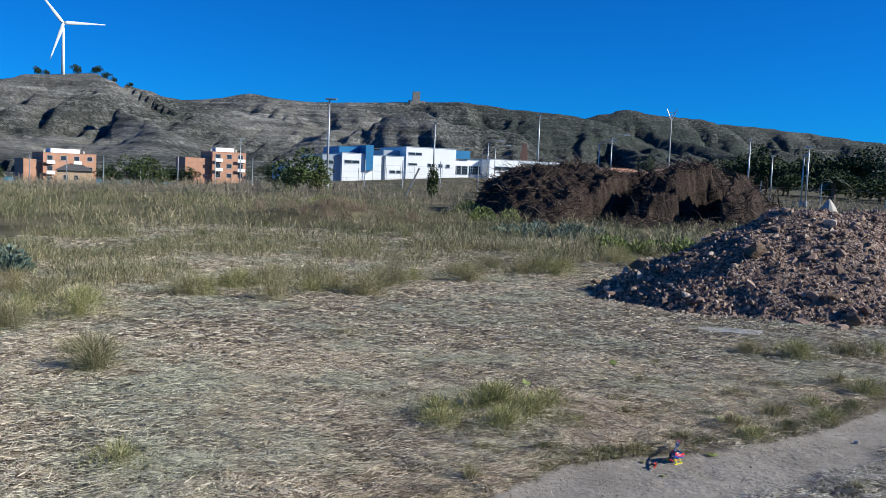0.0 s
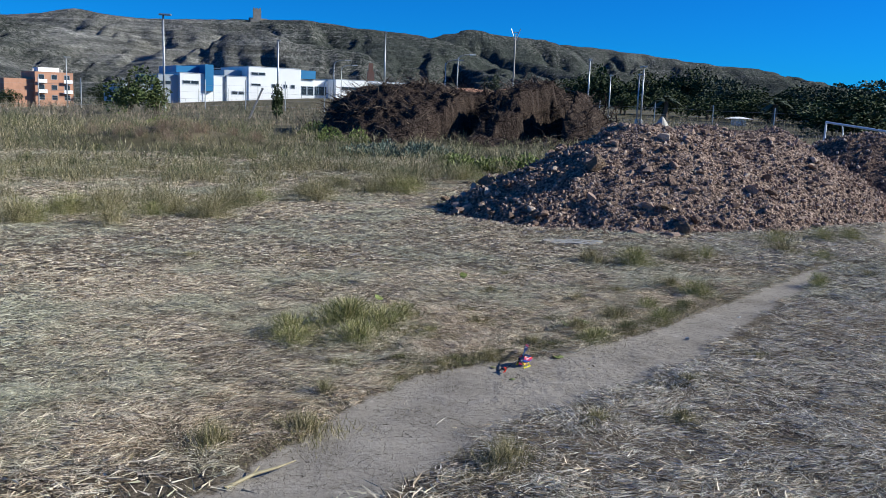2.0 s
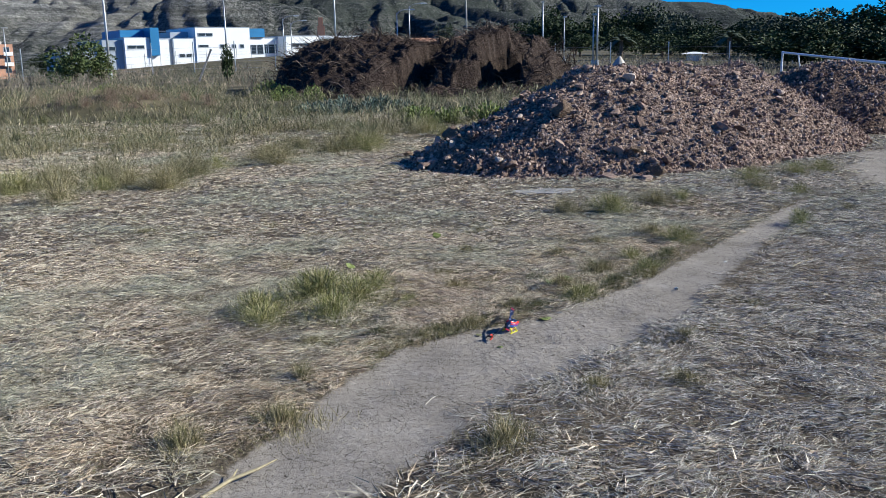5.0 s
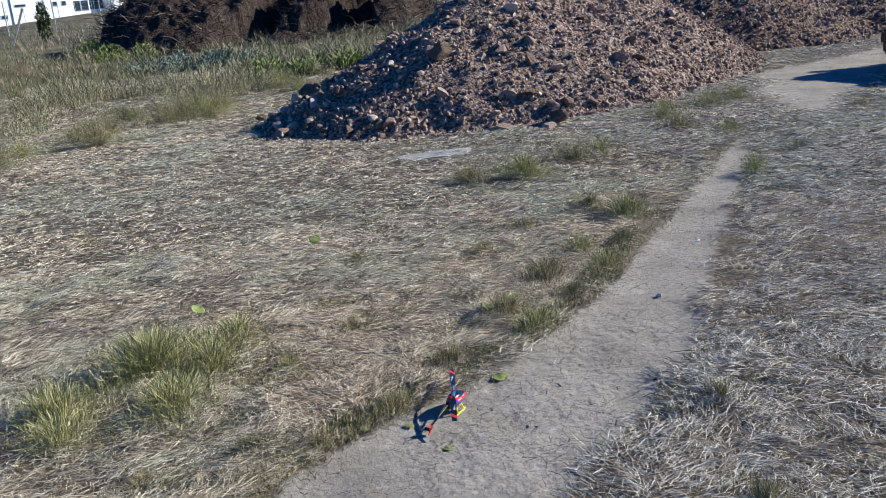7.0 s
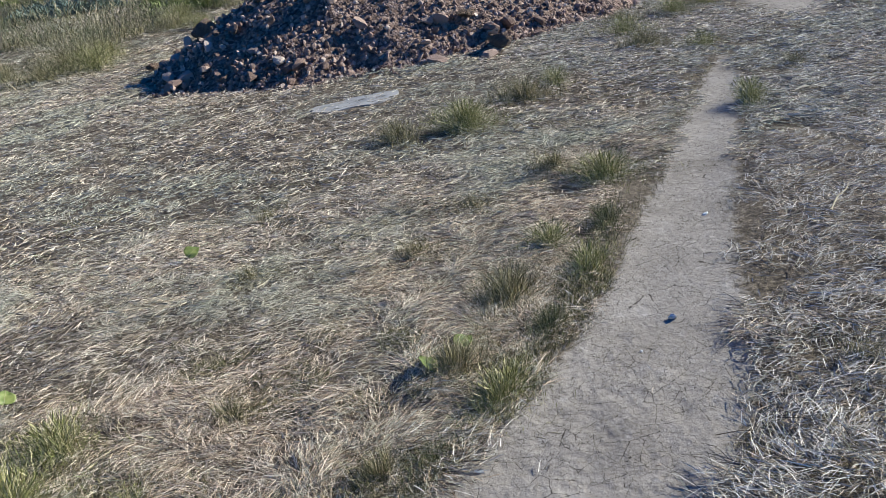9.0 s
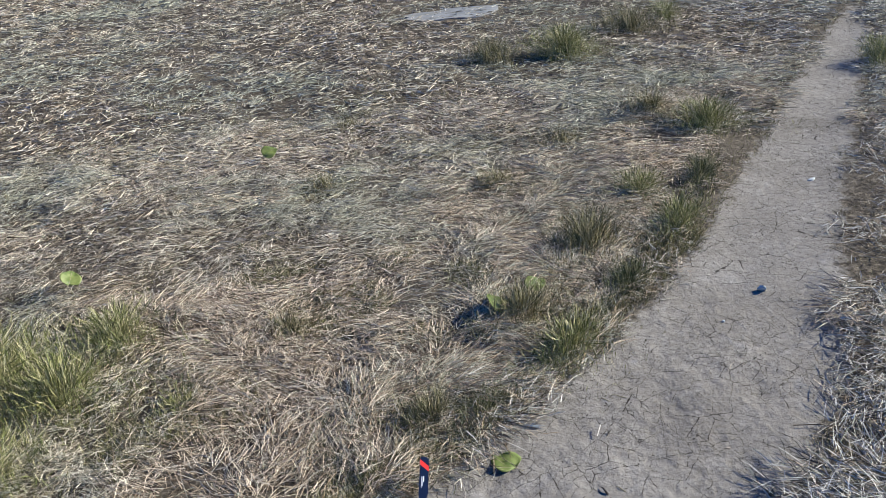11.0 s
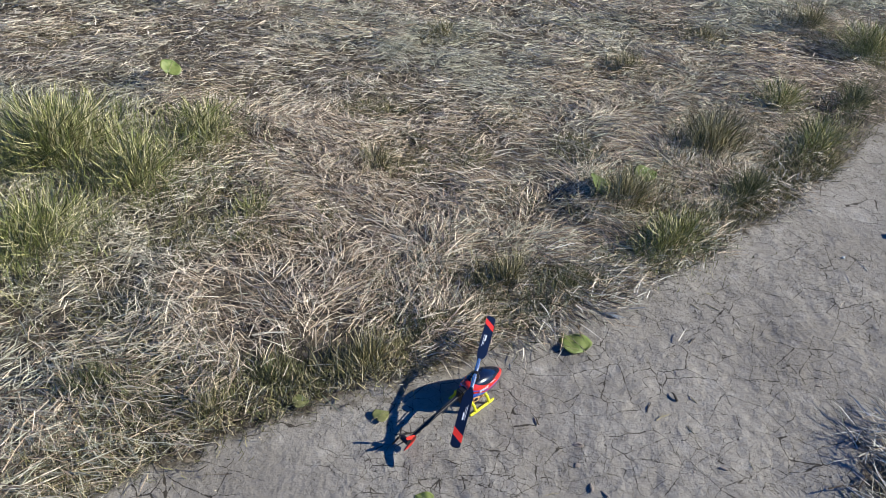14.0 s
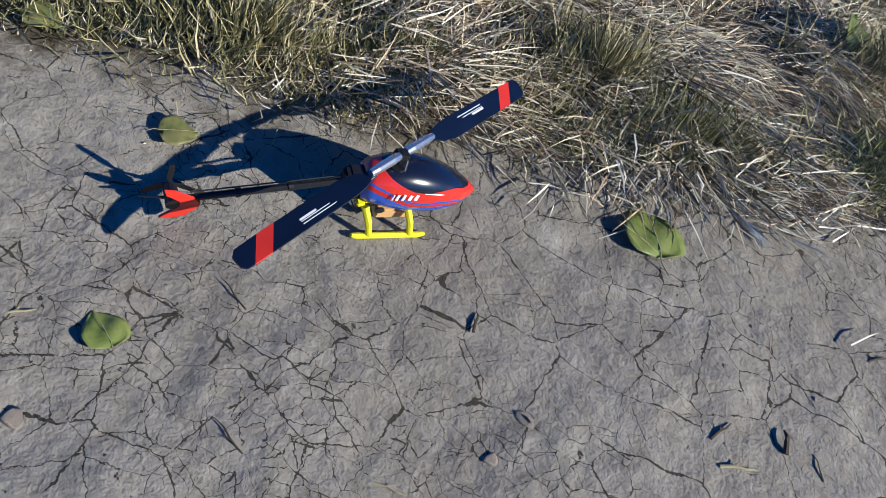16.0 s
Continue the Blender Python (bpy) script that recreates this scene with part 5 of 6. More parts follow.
# ---- buildings ----
def building(name, m, label, blocks, windows, roof_trim=True):
    """blocks: name, x0, x1, y0, y1, z0, z1, material; windows: x0, x1, z0, z1, y of the wall."""
    b = thing(name, m, label, "building")
    for pn, x0, x1, y0, y1, z0, z1, mat in blocks:
        bm = bmesh.new()
        box(bm, (x1 - x0, y1 - y0, z1 - z0), ((x0 + x1) / 2, (y0 + y1) / 2, (z0 + z1) / 2), 0.02)
        w = part(pn, bm, mat, b)
        if roof_trim and pn == "wall":
            bm = bmesh.new()
            box(bm, (x1 - x0 + .12, y1 - y0 + .12, .12), ((x0 + x1) / 2, (y0 + y1) / 2, z1 + .062), 0.02)
            part("parapet", bm, GREY_AND_SHADE if mat is WHITE else mat, b)
    for x0, x1, z0, z1, y in windows:
        w = thing("window", Matrix.Translation(((x0 + x1) / 2, y - 0.02, (z0 + z1) / 2)), "", "")
        w.parent = b
        bm = bmesh.new()
        wx, wz = x1 - x0, z1 - z0
        for s in (-1, 1):
            box(bm, (wx, .08, .07), (0, 0, s * wz / 2))
            box(bm, (.07, .08, wz), (s * wx / 2, 0, 0))
        part("frame", bm, GREY_AND_SHADE, w)
        n = max(1, round(wx / 1.2))
        for k in range(n):
            bm = bmesh.new()
            box(bm, (wx / n - .08, .03, wz - .08), (-wx / 2 + (k + .5) * wx / n, .01, 0))
            part("pane", bm, GLASSDARK, w)
    return b


SZ = 1.2
SCHOOL_TURN = 28
building("school_building", Matrix.Translation((-12, 147, 0)) @ pose(0, 0, 0, 0, 0, SCHOOL_TURN) @ Matrix.Diagonal((1 / math.cos(radians(SCHOOL_TURN)), 1, 1, 1)) @ Matrix.Translation((12, 0, 0)), "white modern school building with blue cladding panels", [
    # Leftmost wing and wall: shade of the building's left side, put in as grey.
    ("side_wing", -34.2, -29.7, 1.5, 14, SZ - 1, 3.1, GREY_AND_SHADE), ("wall", -29.7, -27.0, .8, 14, SZ - 1, 4.55, GREY_AND_SHADE), ("wall", -27.0, -23.5, 0, 12, SZ - 1, 4.95, WHITE),
    ("upper_storey", -26.8, -23.4, 2.5, 12, 4.95, 6.15, BLUE), ("blue_fin", -23.6, -22.4, -.4, 10, 2.3, 6.45, BLUE), ("wall", -23.4, -20.9, .4, 12, SZ - 1, 4.75, WHITE),
    ("link", -20.9, -20.3, .8, 12, SZ - 1, 4.9, GREY_AND_SHADE), ("wall", -20.3, -17.2, .2, 12, SZ - 1, 4.8, WHITE), ("upper_storey", -19.8, -17.2, 3, 12, 4.8, 5.9, GREY_AND_SHADE),
    ("wall", -17.2, -9.1, 0, 13, SZ - 1, 6.5, WHITE), ("blue_panel", -9.1, -6.7, .1, 8, 5.0, 6.4, BLUE), ("wall", -9.1, -6.7, .5, 10, SZ - 1, 5.0, WHITE),
    ("wall", -6.7, -3.4, 3, 12, SZ - 1, 4.9, WHITE), ("wall", -3.4, 2.1, 0, 12, SZ - 1, 5.15, WHITE), ("wall", 2.1, 12.2, 2.5, 12, SZ - 1, 5.2, WHITE), ("canopy", 2.1, 12.4, 0.5, 3.5, 4.7, 5.0, GREY_AND_SHADE)],
    [(-26.6, -24.4, 3.35, 3.85, 0), (-29.4, -28, 3.1, 3.7, .8), (-19.6, -18.8, 2.0, 2.5, .2), (-18.6, -17.8, 2.0, 2.5, .2), (-16.8, -14.7, 5.2, 5.65, 0), (-16.8, -15.4, 3.5, 3.85, 0),
     (-13.7, -13.1, 3.3, 3.9, 0), (-11.9, -11.3, 3.3, 3.9, 0), (-10.7, -10.1, 3.3, 3.9, 0), (-9.0, -8.0, 2.3, 3.8, .5), (-7.9, -6.9, 2.3, 3.8, .5), (-6.4, -3.7, 2.4, 3.9, 3), (-2.5, 1.4, 3.4, 4.0, 0),
     (2.6, 3.8, 2.6, 4.4, 2.5), (4.2, 5.2, 2.6, 4.4, 2.5), (5.6, 7.2, 3.2, 4.4, 2.5), (7.6, 9.2, 3.2, 4.4, 2.5), (9.6, 11.4, 3.2, 4.4, 2.5)])


def flats(name, at, turn, w, d, z0, z1, label, mat, wing=None):
    cols, rows = max(2, round(w / 3.4)), max(2, round((z1 - z0) / 2.9))
    blocks = [("wall", -w / 2, w / 2, 0, d, z0 - 2, z1, mat), ("roof_room", -w * .3, w * .25, d * .3, d * .7, z1, z1 + 1.3, WHITE)]
    if wing:
        blocks.append(("wing", -w / 2 - wing, -w / 2, 1.5, d, z0 - 2, z1 - 1.8, mat))
    wins = []
    for r in range(rows):
        for c in range(cols):
            x, z = -w / 2 + (c + .5) * w / cols, z0 + (r + .55) * (z1 - z0) / rows
            wins.append((x - .7, x + .7, z - .6, z + .6, 0))
    b = building(name, pose(at[0], at[1], 0, 0, 0, turn), label, blocks, wins)
    for r in range(1, rows):
        for c in range(0, cols, 2):
            x, z = -w / 2 + (c + .5) * w / cols, z0 + r * (z1 - z0) / rows
            bm = bmesh.new()
            box(bm, (2.2, 1.0, .15), (x, -.45, z), .02)
            box(bm, (2.2, .08, .8), (x, -.92, z + .45), .02)
            part("balcony", bm, WHITE, b, "white rendered balcony")
    for k in range(4):
        bm = bmesh.new()
        box(bm, (.5, .5, .9), (-w * .4 + k * w * .25, d * .4, z1 + .45), .03)
        part("chimney", bm, CONCRETE, b)
    return b


flats("apartment_block", (-119.5, 229.0), 45, 14.0, 10, -4.5, 4.0, "orange brick apartment block with white balconies", BRICK, 4.5)
flats("apartment_block", (-77.6, 236.5), 38, 9.6, 10, -1.6, 6.2, "orange brick apartment block on the town edge", BRICK, 7.0)


def hip_house(at, turn, w, d, z0, z1, ridge, label, wall, roof):
    h = building("house", pose(at[0], at[1], 0, 0, 0, turn), label, [("wall", -w / 2, w / 2, 0, d, z0 - 2.2, z1, wall)], [(-w * .25 - .5, -w * .25 + .5, z0 + 1.4, z0 + 2.6, 0), (w * .05 - .5, w * .05 + .5, z0 + 1.4, z0 + 2.6, 0)] if z1 - z0 > 3 else [], False)
    bm = bmesh.new()
    e = .5
    v = [bm.verts.new(p) for p in ((-w / 2 - e, -e, z1), (w / 2 + e, -e, z1), (w / 2 + e, d + e, z1), (-w / 2 - e, d + e, z1), (-w * .22, d / 2, ridge), (w * .22, d / 2, ridge))]
    for f in ((0, 1, 5, 4), (1, 2, 5), (2, 3, 4, 5), (3, 0, 4), (3, 2, 1, 0)):
        bm.faces.new([v[i] for i in f])
    part("roof", bm, roof, h)
    return h


hip_house((-110.5, 214), 27, 8.4, 7, -4.2, -.4, 1.2, "cream rendered house with a dark hipped roof", CREAM, ROOF)
garden_wall = thing("garden_wall", pose(-114, 205, 0), "low grey concrete garden wall before the cream house", "wall")
bm = bmesh.new()
box(bm, (19, .4, 2.6), (0, 0, -5.9), .03)
part("panel", bm, CONCRETE, garden_wall)
bm = bmesh.new()
box(bm, (19.2, .6, .2), (0, 0, -4.5), .03)
part("coping", bm, ROOF, garden_wall)
hip_house((29.2, 63.5), -25, 1.1, 2, .6, 1.25, 1.4, "low white hut with a flat roof among the trees", WHITE, WHITE)
hip_house((36, 190), 20, 10, 6, 1.0, 4.6, 5.6, "pale house seen behind the brush heap", WHITE, BRICK)
hip_house((24, 180), 20, 9, 6, 1.2, 4.4, 5.2, "pale house seen behind the brush heap", WHITE, BRICK)

bm = bmesh.new()
box(bm, (2.6, 2.6, 11), (0, 0, 5.5), .1)
tw = thing("brick_chimney", Matrix.Translation((5.2, 330, 2.0)), "tapering orange brick tower in the town", "tower")
part("shaft", bm, BRICK, tw)
bm = bmesh.new()
box(bm, (1.7, 1.7, 3), (0, 0, 12.5), .1)
part("top", bm, BRICK, tw)

RUIN = plain("castle_stone", (0.30, 0.272, 0.235), 0.95, 0, 0.2, 0.3)
reach = np.linspace(840, 940, 60)
ridge_az = math.atan2(-77, 695)
along = hill_height(reach * math.sin(ridge_az), reach * math.cos(ridge_az))
spot = int(np.argmax(along / reach))
castle = thing("castle_tower", pose(float(reach[spot]) * math.sin(ridge_az), float(reach[spot]) * math.cos(ridge_az), float(along[spot]), 0, 0, 8), "ruined square stone castle tower on a hill crest", "castle")
bm = bmesh.new()
box(bm, (7.6, 7.6, 14), (0, 0, 4.0), .15)
tower = part("tower", bm, RUIN, castle)
for kx in (-2.9, 0, 2.9):
    bm = bmesh.new()
    box(bm, (1.4, 7.6, 1.0), (kx, 0, 11.45), .1)
    part("merlon", bm, RUIN, tower)
for wx, wy, ww, wh in ((-5, -2, 6, 2.5), (6, -1, 7, 2.2), (-2, -5, 9, 1.2), (12, 0, 5, 1.6)):
    bm = bmesh.new()
    box(bm, (ww, 1.4, wh + 4), (wx, wy, wh / 2 - 2), .2)
    part("ruined_wall", bm, RUIN, castle)


def wind_turbine():
    x, y = -374.0, 705.0
    z = float(hill_height(np.array([x]), np.array([y]))[0])
    t = thing("wind_turbine", pose(x, y, z, 0, 0, 28), "white three-bladed wind turbine on the hilltop", "wind turbine")
    hub = 116.0 - z
    bm = bmesh.new()
    tube(bm, [(0, 0, -3), (0, 0, hub * .5), (0, 0, hub)], [1.5, 1.25, .95], 16)
    part("mast", bm, WHITE, t, "", True)
    bm = bmesh.new()
    box(bm, (2.2, 5.5, 2.2), (0, .8, hub + .4), .4)
    part("nacelle", bm, WHITE, t)
    bm = bmesh.new()
    tube(bm, [(0, -2.2, hub + .4), (0, -3.2, hub + .4), (0, -4, hub + .4)], [1.2, 1.1, .3], 14)
    nose = part("hub", bm, WHITE, t)
    for a in (38, -87, 162):
        bm = bmesh.new()
        m = pose(0, -3.1, hub + .4, 0, -a, 0)
        rings = []
        for u, c, th in ((.5, .9, .7), (3, 1.5, .5), (8, 1.4, .35), (18, .95, .2), (28, .55, .1), (32.5, .2, .05)):
            rings.append([m @ Vector((c * math.cos(k) - .15 * c, th * math.sin(k), u)) for k in [2 * math.pi * i / 10 for i in range(10)]])
        loft(bm, rings)
        part("blade", bm, WHITE, t, "", True)
    return t


wind_turbine()


# ---- lamps, poles and fence ----
def street_lamp(x, y, top, style, turn=0):
    z = float(land(x, y))
    h = top - z
    label = {"flat": "grey steel street lamp with a flat head", "arm": "grey steel street lamp with a curved arm", "fork": "concrete power pole with a forked top", "plain": "slim grey steel post with a small lamp"}[style]
    s = thing("street_lamp" if style != "fork" else "power_pole", pose(x, y, z, 0, 0, turn), label, "street lamp" if style != "fork" else "power pole", "lamps and poles along the fence")
    k = h / 6
    bm = bmesh.new()
    tube(bm, [(0, 0, -.2), (0, 0, h * .5), (0, 0, h)], [.085 * k ** .5, .07 * k ** .5, .05 * k ** .5], 10)
    part("pole", bm, CONCRETE if style == "fork" else STEEL, s, "", True)
    bm = bmesh.new()
    tube(bm, [(0, 0, 0), (0, 0, .35)], [.13, .12], 10)
    part("base_sleeve", bm, STEEL, s)
    if style == "flat":
        bm = bmesh.new()
        box(bm, (.75, .3, .1), (.12, 0, h + .03), .03)
        part("lamp_head", bm, STEEL, s)
    elif style == "arm":
        bm = bmesh.new()
        tube(bm, [(0, 0, h - .3), (.25, 0, h + .1), (.8, 0, h + .3), (1.5, 0, h + .35)], .05, 8)
        part("arm", bm, STEEL, s)
        bm = bmesh.new()
        box(bm, (.8, .3, .14), (1.8, 0, h + .34), .05)
        part("lamp_head", bm, WHITE, s)
    elif style == "fork":
        for d in (-1, 1):
            bm = bmesh.new()
            tube(bm, [(0, 0, h - .7), (d * .5, 0, h + .55)], .05, 6)
            part("fork_arm", bm, STEEL, s)
        bm = bmesh.new()
        tube(bm, [(-.4, 0, h + .2), (.4, 0, h + .2)], .03, 6)
        part("cross_bar", bm, STEEL, s)
    else:
        bm = bmesh.new()
        box(bm, (.3, .2, .1), (.05, 0, h + .02), .02)
        part("lamp_head", bm, STEEL, s)


for lx, ly, lt, st, tn in ((-11.6, 55, 6.25, "flat", 0), (-32.8, 104, 5.3, "flat", 30), (-5.9, 68.8, 5.9, "plain", 0), (3.3, 99, 9.2, "plain", 0), (11.1, 108.5, 6.7, "arm", 0), (12.6, 108.3, 7.4, "arm", 0), (-2.9, 119, 6.6, "arm", 0),
                           (-1.9, 119.5, 6.0, "arm", 0), (16.5, 90.6, 9.0, "fork", 0), (19.5, 71.5, 5.6, "plain", 90), (21.2, 71, 4.4, "plain", 0), (19.05, 56, 4.4, "flat", 90), (18.8, 56.1, 3.9, "plain", 0)):
    street_lamp(lx, ly, lt, st, tn)

pylon = thing("steel_mast", Matrix.Translation((-28.5, 190, float(land(-28.5, 190)))), "wide-armed steel floodlight mast behind the school", "mast")
bm = bmesh.new()
tube(bm, [(-2, 0, 6.8), (2.6, 0, 6.8)], .12, 6)
tube(bm, [(-.9, 0, 5.0), (-1.6, 0, 6.8)], .1, 6)
tube(bm, [(1.2, 0, 5.0), (2.0, 0, 6.8)], .1, 6)
part("cross_arm", bm, STEEL, pylon)
bm = bmesh.new()
tube(bm, [(0, 0, -.3), (0, 0, 5.2)], .15, 8)
part("mast_tube", bm, STEEL, pylon)
bm = bmesh.new()
tube(bm, [(-.9, 0, 5.05), (1.2, 0, 5.05)], .08, 6)
part("brace", bm, STEEL, pylon)


def fence(x0, x1, y0, y1, n, height):
    f = thing("wire_fence", Matrix(), "galvanised wire mesh fence on slim posts", "fence")
    tops = []
    for i in range(n):
        u = i / (n - 1)
        x, y = x0 + (x1 - x0) * u, y0 + (y1 - y0) * u
        z = float(land(x, y))
        bm = bmesh.new()
        tube(bm, [(x, y, z - .2), (x, y, z + height)], .035, 6)
        part("post", bm, STEEL, f)
        tops.append((x, y, z))
    for h in (.25, .7, 1.15, 1.6):
        if h < height:
            bm = bmesh.new()
            tube(bm, [(x, y, z + h) for x, y, z in tops], .005, 4)
            part("wire", bm, STEEL, f)


fence(-34, 6, 59, 61, 16, 2.0)
fence(14, 34, 62, 50, 7, 1.5)
fence(-29, -4, 140, 142, 12, 2.0)

lean = thing("leaning_post", pose(-5.1, 43.7, float(land(-5.1, 43.7)), 0, 24, 0), "grey concrete fence post leaning over", "post")
bm = bmesh.new()
box(bm, (.09, .09, 1.7), (0, 0, .75), .01)
part("shaft", bm, CONCRETE, lean)
bm = bmesh.new()
box(bm, (.12, .12, .08), (0, 0, 1.62), .01)
part("cap", bm, CONCRETE, lean)

goal = thing("goal_frame", Matrix(), "low white metal goal frame beyond the earth heaps", "goal")
g1, g2 = Vector((19.3, 33.2, 1.32)), Vector((18.95, 25.9, .93))
for p in (g1, g2):
    bm = bmesh.new()
    tube(bm, [(p.x, p.y, float(land(p.x, p.y)) - .1), tuple(p)], .045, 8)
    part("upright", bm, WHITE, goal)
bm = bmesh.new()
tube(bm, [tuple(g1), tuple(g2)], .045, 8)
part("crossbar", bm, WHITE, goal)
for p in (g1, g2):
    bm = bmesh.new()
    tube(bm, [tuple(p), (p.x + .7, p.y, p.z - .1), (p.x + .9, p.y, float(land(p.x, p.y)))], .03, 6)
    part("back_stay", bm, WHITE, goal)

tarp = thing("tarpaulin_heap", Matrix.Translation((13.65, 36.7, float(land(13.65, 36.7)))), "pale tarpaulin pulled to a point over a heap", "tarpaulin")
bm = bmesh.new()
loft(bm, [[(r * (1 + .25 * math.sin(3 * a + z)) * math.cos(a), r * .8 * math.sin(a), z) for a in [2 * math.pi * k / 14 for k in range(14)]] for r, z in ((.5, .0), (.4, .3), (.26, .6), (.1, .85), (.02, .95))])
part("cover", bm, CONCRETE, tarp)


# ---- trees ----
def foliage_material(name, dark, light):
    m = Mat(name, 0.7, spec=0.25)
    m.color(m.mix(m.math("MULTIPLY", m.random(), 0.5), m.ramp(m.island(), [(0.0, dark), (1.0, light)]), dark))
    return m.m


TREE_LEAF = foliage_material("tree_leaf", (0.012, 0.024, 0.008), (0.07, 0.10, 0.032))
GREY_LEAF = foliage_material("olive_leaf", (0.026, 0.04, 0.024), (0.105, 0.13, 0.078))
BUSH_LEAF = foliage_material("shrub_leaf", (0.05, 0.075, 0.025), (0.14, 0.17, 0.06))
BARK = plain("bark", (0.12, 0.09, 0.065), 0.95, 0, 0.3, 8, 0.6)


def crown_mesh(seed, lumps, leaves, size, material, shape=(1, 1, 1)):
    rng = np.random.default_rng(seed)
    centres = rng.normal(0, 0.42, (lumps, 3)) * shape
    radii = rng.uniform(0.28, 0.5, lumps)
    n = leaves
    k = rng.integers(0, lumps, n)
    d = rng.normal(size=(n, 3))
    d /= np.linalg.norm(d, axis=1, keepdims=True)
    p = centres[k] + d * (radii[k] * rng.uniform(0.72, 1.08, n))[:, None]
    q = d + rng.normal(0, 0.5, (n, 3))
    L = rng.uniform(0.6, 1.3, n) * size
    return strands("crown", p, q, L, L * 0.7, np.zeros((n, 3)), np.zeros((n, 3)), material, rng)


def tree(x, y, height, radius, me, label, group, trunk_r=0.14, bottom=0.25, z=None):
    z = float(land(x, y)) if z is None else z
    rnd = random.Random(int(x * 91 + y * 13))
    t = thing("tree", pose(x, y, z, 0, 0, rnd.uniform(0, 360)), label, "tree", group)
    mid = height * (bottom + (1 - bottom) / 2)
    bm = bmesh.new()
    tube(bm, [(0, 0, -.2), (.05, .03, mid * .5), (0, 0, mid * 1.1)], [trunk_r, trunk_r * .75, trunk_r * .3], 8)
    trunk = part("trunk", bm, BARK, t)
    for k in range(4):
        a = k * 1.6 + rnd.random()
        bm = bmesh.new()
        tube(bm, [(0, 0, mid * .55), (radius * .35 * math.cos(a), radius * .35 * math.sin(a), mid * .8), (radius * .6 * math.cos(a), radius * .6 * math.sin(a), mid * 1.1)], [trunk_r * .5, trunk_r * .35, trunk_r * .1], 6)
        part("limb", bm, BARK, t)
    c = new("crown", me)
    c.parent = t
    c.matrix_basis = Matrix.LocRotScale((0, 0, mid), Euler((0, 0, rnd.uniform(0, 6))), (radius, radius, (height - height * bottom) / 1.9))
    return t


CROWNS = [crown_mesh(s, 20, 3000, 0.105, TREE_LEAF) for s in (1, 2, 3)] + [crown_mesh(s, 20, 3000, 0.10, GREY_LEAF) for s in (4, 5)]
rt = random.Random(77)
# direction (x over y), distance, height, radius, crown
for dx, dist, ht, rad, ci in ((.25, 108, 4.2, 2.0, 0), (.268, 112, 4.8, 2.4, 1), (.285, 106, 4.4, 2.5, 2), (.305, 109, 4.8, 2.6, 0), (.33, 106, 5.0, 2.4, 1), (.355, 104, 5.2, 2.6, 2), (.378, 106, 5.4, 2.6, 0), (.40, 104, 5.6, 2.6, 1), (.42, 100, 5.2, 2.8, 3), (.445, 98, 4.8, 2.6, 4),
                              (.465, 96, 4.0, 2.3, 2), (.485, 94, 3.4, 2.2, 0), (.505, 92, 3.6, 2.4, 1), (.53, 90, 4.2, 2.6, 3), (.555, 88, 4.4, 2.6, 4), (.58, 86, 4.2, 2.4, 0), (.605, 84, 4.6, 2.6, 3), (.63, 82, 4.6, 2.5, 4), (.66, 82, 4.8, 2.6, 3), (.69, 80, 4.6, 2.6, 0), (.72, 80, 4.8, 2.6, 1), (.76, 80, 5.0, 2.8, 2),
                              (.31, 96, 3.0, 2.0, 0), (.36, 92, 3.0, 2.0, 1), (.41, 88, 2.8, 2.2, 2), (.45, 84, 2.7, 2.2, 0), (.49, 82, 2.6, 2.2, 1), (.53, 78, 2.6, 2.2, 2), (.57, 76, 2.8, 2.2, 0), (.61, 74, 2.8, 2.2, 1), (.65, 72, 3.0, 2.2, 2), (.69, 70, 3.0, 2.2, 4)):
    yy = dist / math.hypot(1, dx)
    tree(.3 + dx * yy, yy - 1, ht * (0.82 if dx > 0.3 else 1.0), rad, CROWNS[ci], "grey green olive tree in the row" if ci > 2 else "dense dark green tree in the row", "trees behind the heaps", 0.16, 0.1)
for k in range(15):
    dx = 0.56 + 0.028 * k + rt.uniform(-.008, .008)
    yy = (52 + rt.uniform(-3, 4)) / math.hypot(1, dx)
    tree(.3 + dx * yy, yy - 1, rt.uniform(1.7, 2.4), rt.uniform(1.4, 1.9), CROWNS[k % 3], "low dark green shrubby tree behind the goal", "trees behind the heaps", 0.08, 0.05)
for tx, ty, ht, rad in ((20.5, 128, 4.4, 1.3),):
    tree(tx, ty, ht, rad, CROWNS[3], "grey green olive tree in the row", "trees behind the heaps", 0.14, 0.2)
for tx, ty, ht, rad in ((-100, 226, 6.5, 4), (-104, 222, 5.0, 3.5), (-88, 224, 4.6, 3.0), (-84, 222, 4.2, 2.6), (-134, 220, 6, 1.5), (-66, 240, 5, 3), (-62, 235, 4, 2.6), (-50, 225, 4.5, 2.4)):
    tree(tx, ty, ht, rad, CROWNS[1], "dark green tree beside the apartment blocks", "trees in the town", 0.2, 0.1)

for tx, ty, ht, rad in ((-392, 699, 6, 4), (-386, 702, 4, 3), (-365, 712, 7, 4.5), (-352, 718, 6, 5), (-345, 720, 5, 4), (-338, 723, 4, 3), (-326, 729, 3, 2.5)):
    tree(tx, ty, ht, rad, CROWNS[1], "dark pine on the crest of the hill", "trees on the hilltop", 0.3, 0.1, float(hill_height(np.array([tx * 1.0]), np.array([ty * 1.0]))[0]))


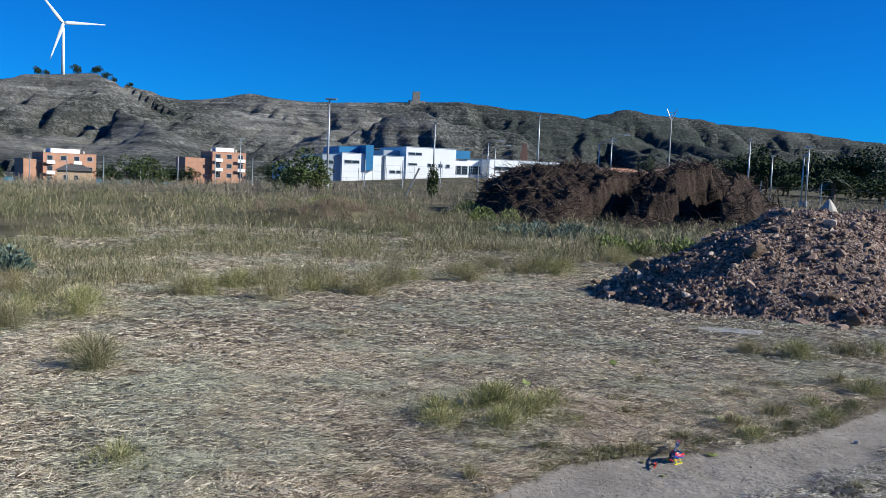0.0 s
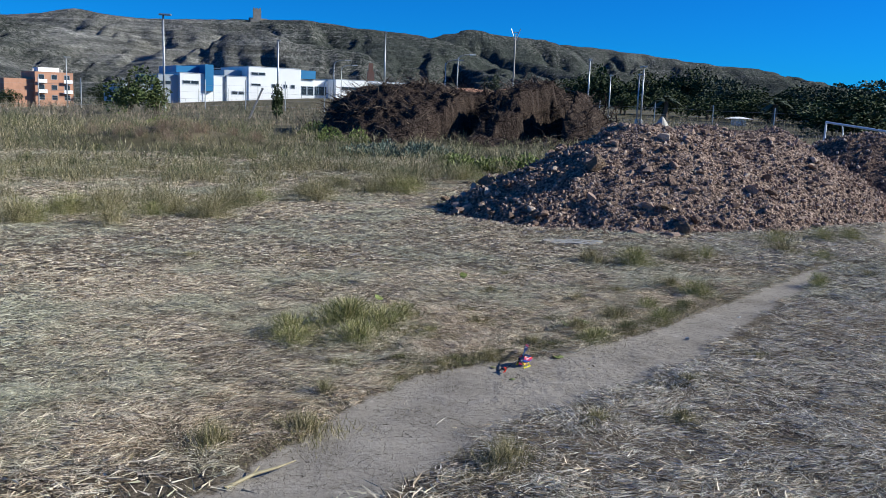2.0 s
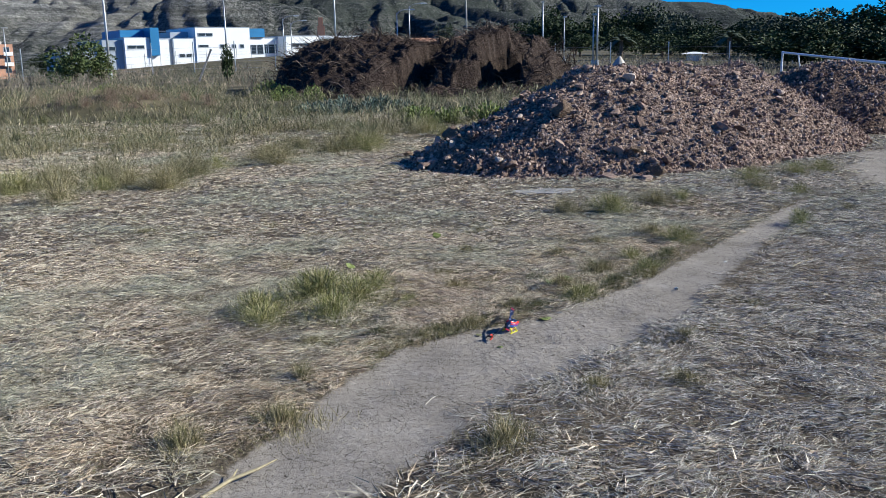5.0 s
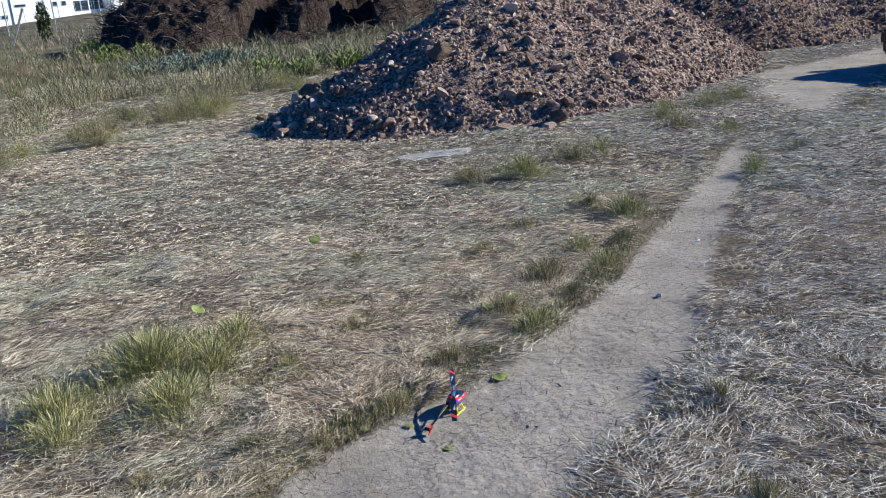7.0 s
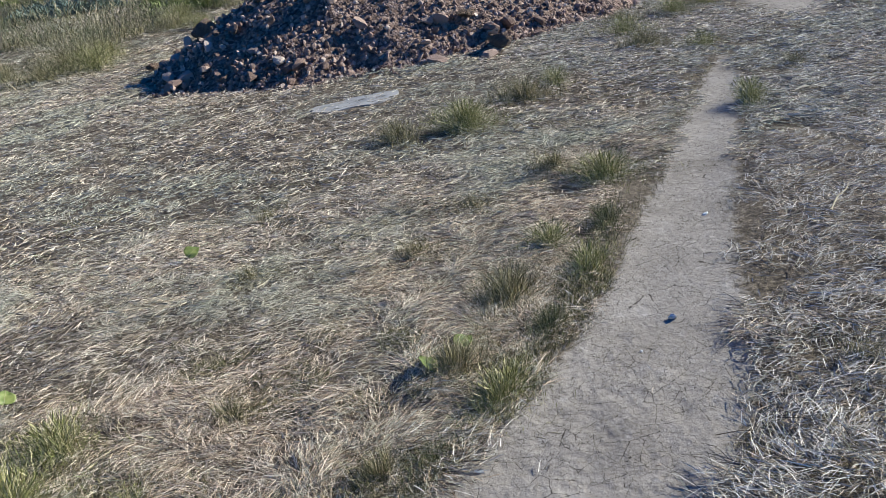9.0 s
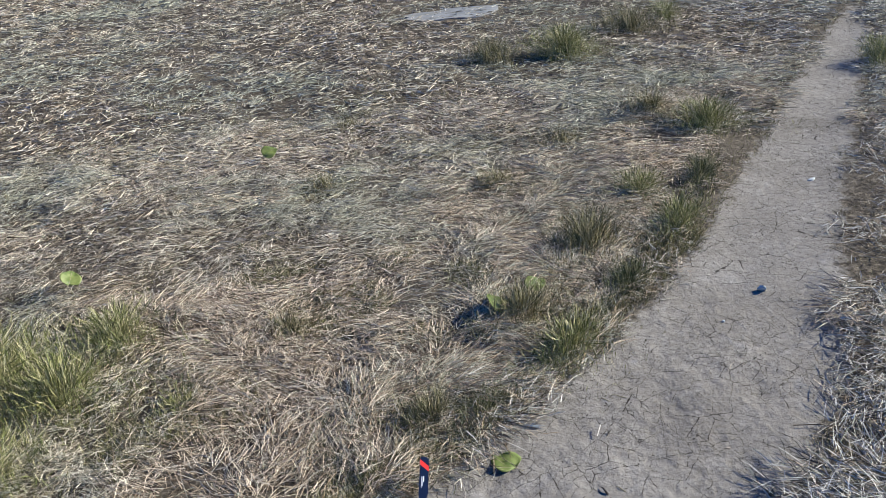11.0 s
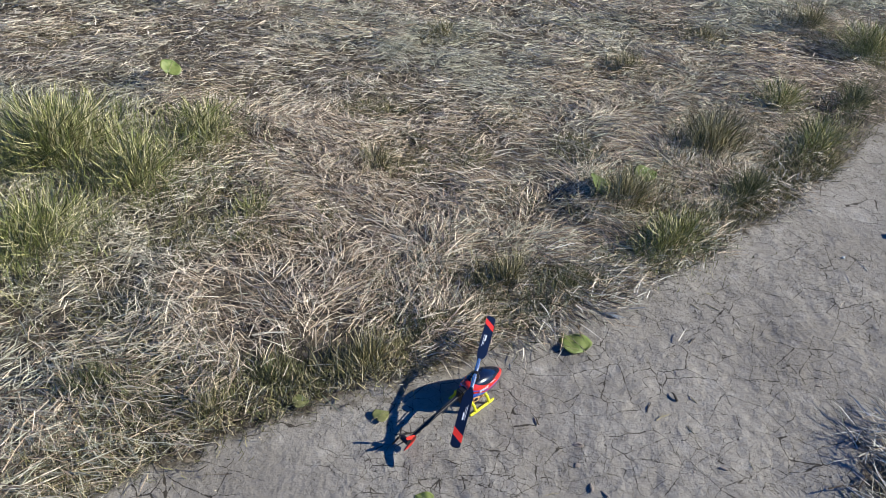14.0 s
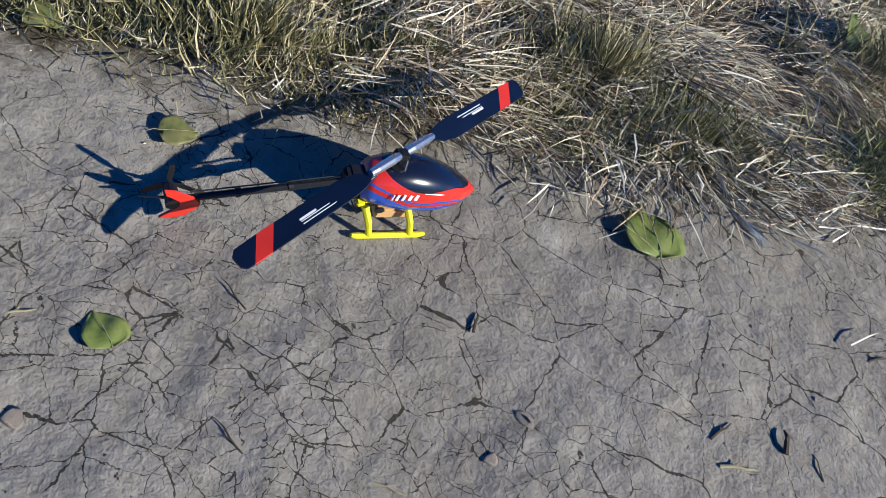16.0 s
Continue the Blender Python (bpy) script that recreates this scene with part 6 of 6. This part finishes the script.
def shrub(x, y, w, h, label):
    me = crown_mesh(int(50 + x), 12, 2200, 0.10, BUSH_LEAF)
    s = thing("shrub", Matrix.Translation((x, y, float(land(x, y)))), label, "shrub")
    c = new("crown", me)
    c.parent = s
    c.matrix_basis = Matrix.LocRotScale((0, 0, h * .48), None, (w / 1.9, w / 2.2, h / 1.9))
    for k in range(5):
        bm = bmesh.new()
        a = k * 1.25
        tube(bm, [(.05 * math.cos(a), .05 * math.sin(a), -.1), (w * .25 * math.cos(a), w * .2 * math.sin(a), h * .8)], [.03, .01], 6)
        part("stem", bm, BARK, s)


shrub(-11.9, 47.5, 3.0, 2.4, "loose green shrub standing in the dry grass")
shrub(-10.6, 48.2, 1.9, 1.5, "loose green shrub standing in the dry grass")
shrub(-23.6, 55, 2.2, 2.0, "loose green shrub standing in the dry grass")

fir = thing("young_conifer", Matrix.Translation((-3.75, 43.9, float(land(-3.75, 43.9)))), "small dark young conifer in the dry grass", "conifer")
c = new("crown", crown_mesh(91, 12, 1400, 0.12, TREE_LEAF, (0.35, 0.35, 1.0)))
c.parent = fir
c.matrix_basis = Matrix.LocRotScale((0, 0, .85), None, (.55, .55, .8))
bm = bmesh.new()
tube(bm, [(0, 0, -.1), (0, 0, 1.3)], [.05, .02], 6)
part("trunk", bm, BARK, fir)


def palm(x, y, h):
    z = float(land(x, y))
    p = thing("palm_tree", Matrix.Translation((x, y, z)), "small date palm with arching fronds among the trees", "palm tree")
    bm = bmesh.new()
    tube(bm, [(0, 0, -.2), (0, 0, h * .55)], [.22, .18], 8)
    part("trunk", bm, BARK, p)
    for k in range(16):
        a = k * 2.4
        e = .2 + .9 * (k % 4) / 4
        bm = bmesh.new()
        c0 = Vector((math.cos(a), math.sin(a), 0))
        side = Vector((-math.sin(a), math.cos(a), 0))
        pts = [Vector((0, 0, h * .55)) + c0 * (1.5 * u * math.cos(e) * (1)) + Vector((0, 0, 1.5 * u * math.sin(e) * 1.3 - 1.1 * u * u)) for u in (0, .35, .7, 1.0)]
        ws = (.05, .2, .2, .03)
        rows = [[bm.verts.new(q - side * w + Vector((0, 0, -.06))), bm.verts.new(q), bm.verts.new(q + side * w + Vector((0, 0, -.06)))] for q, w in zip(pts, ws)]
        for r0, r1 in zip(rows, rows[1:]):
            for j in (0, 1):
                bm.faces.new((r0[j], r0[j + 1], r1[j + 1], r1[j]))
        part("frond", bm, GREY_LEAF, p)


palm(33.5, 66.5, 3.2)
palm(27.2, 74, 3.0)
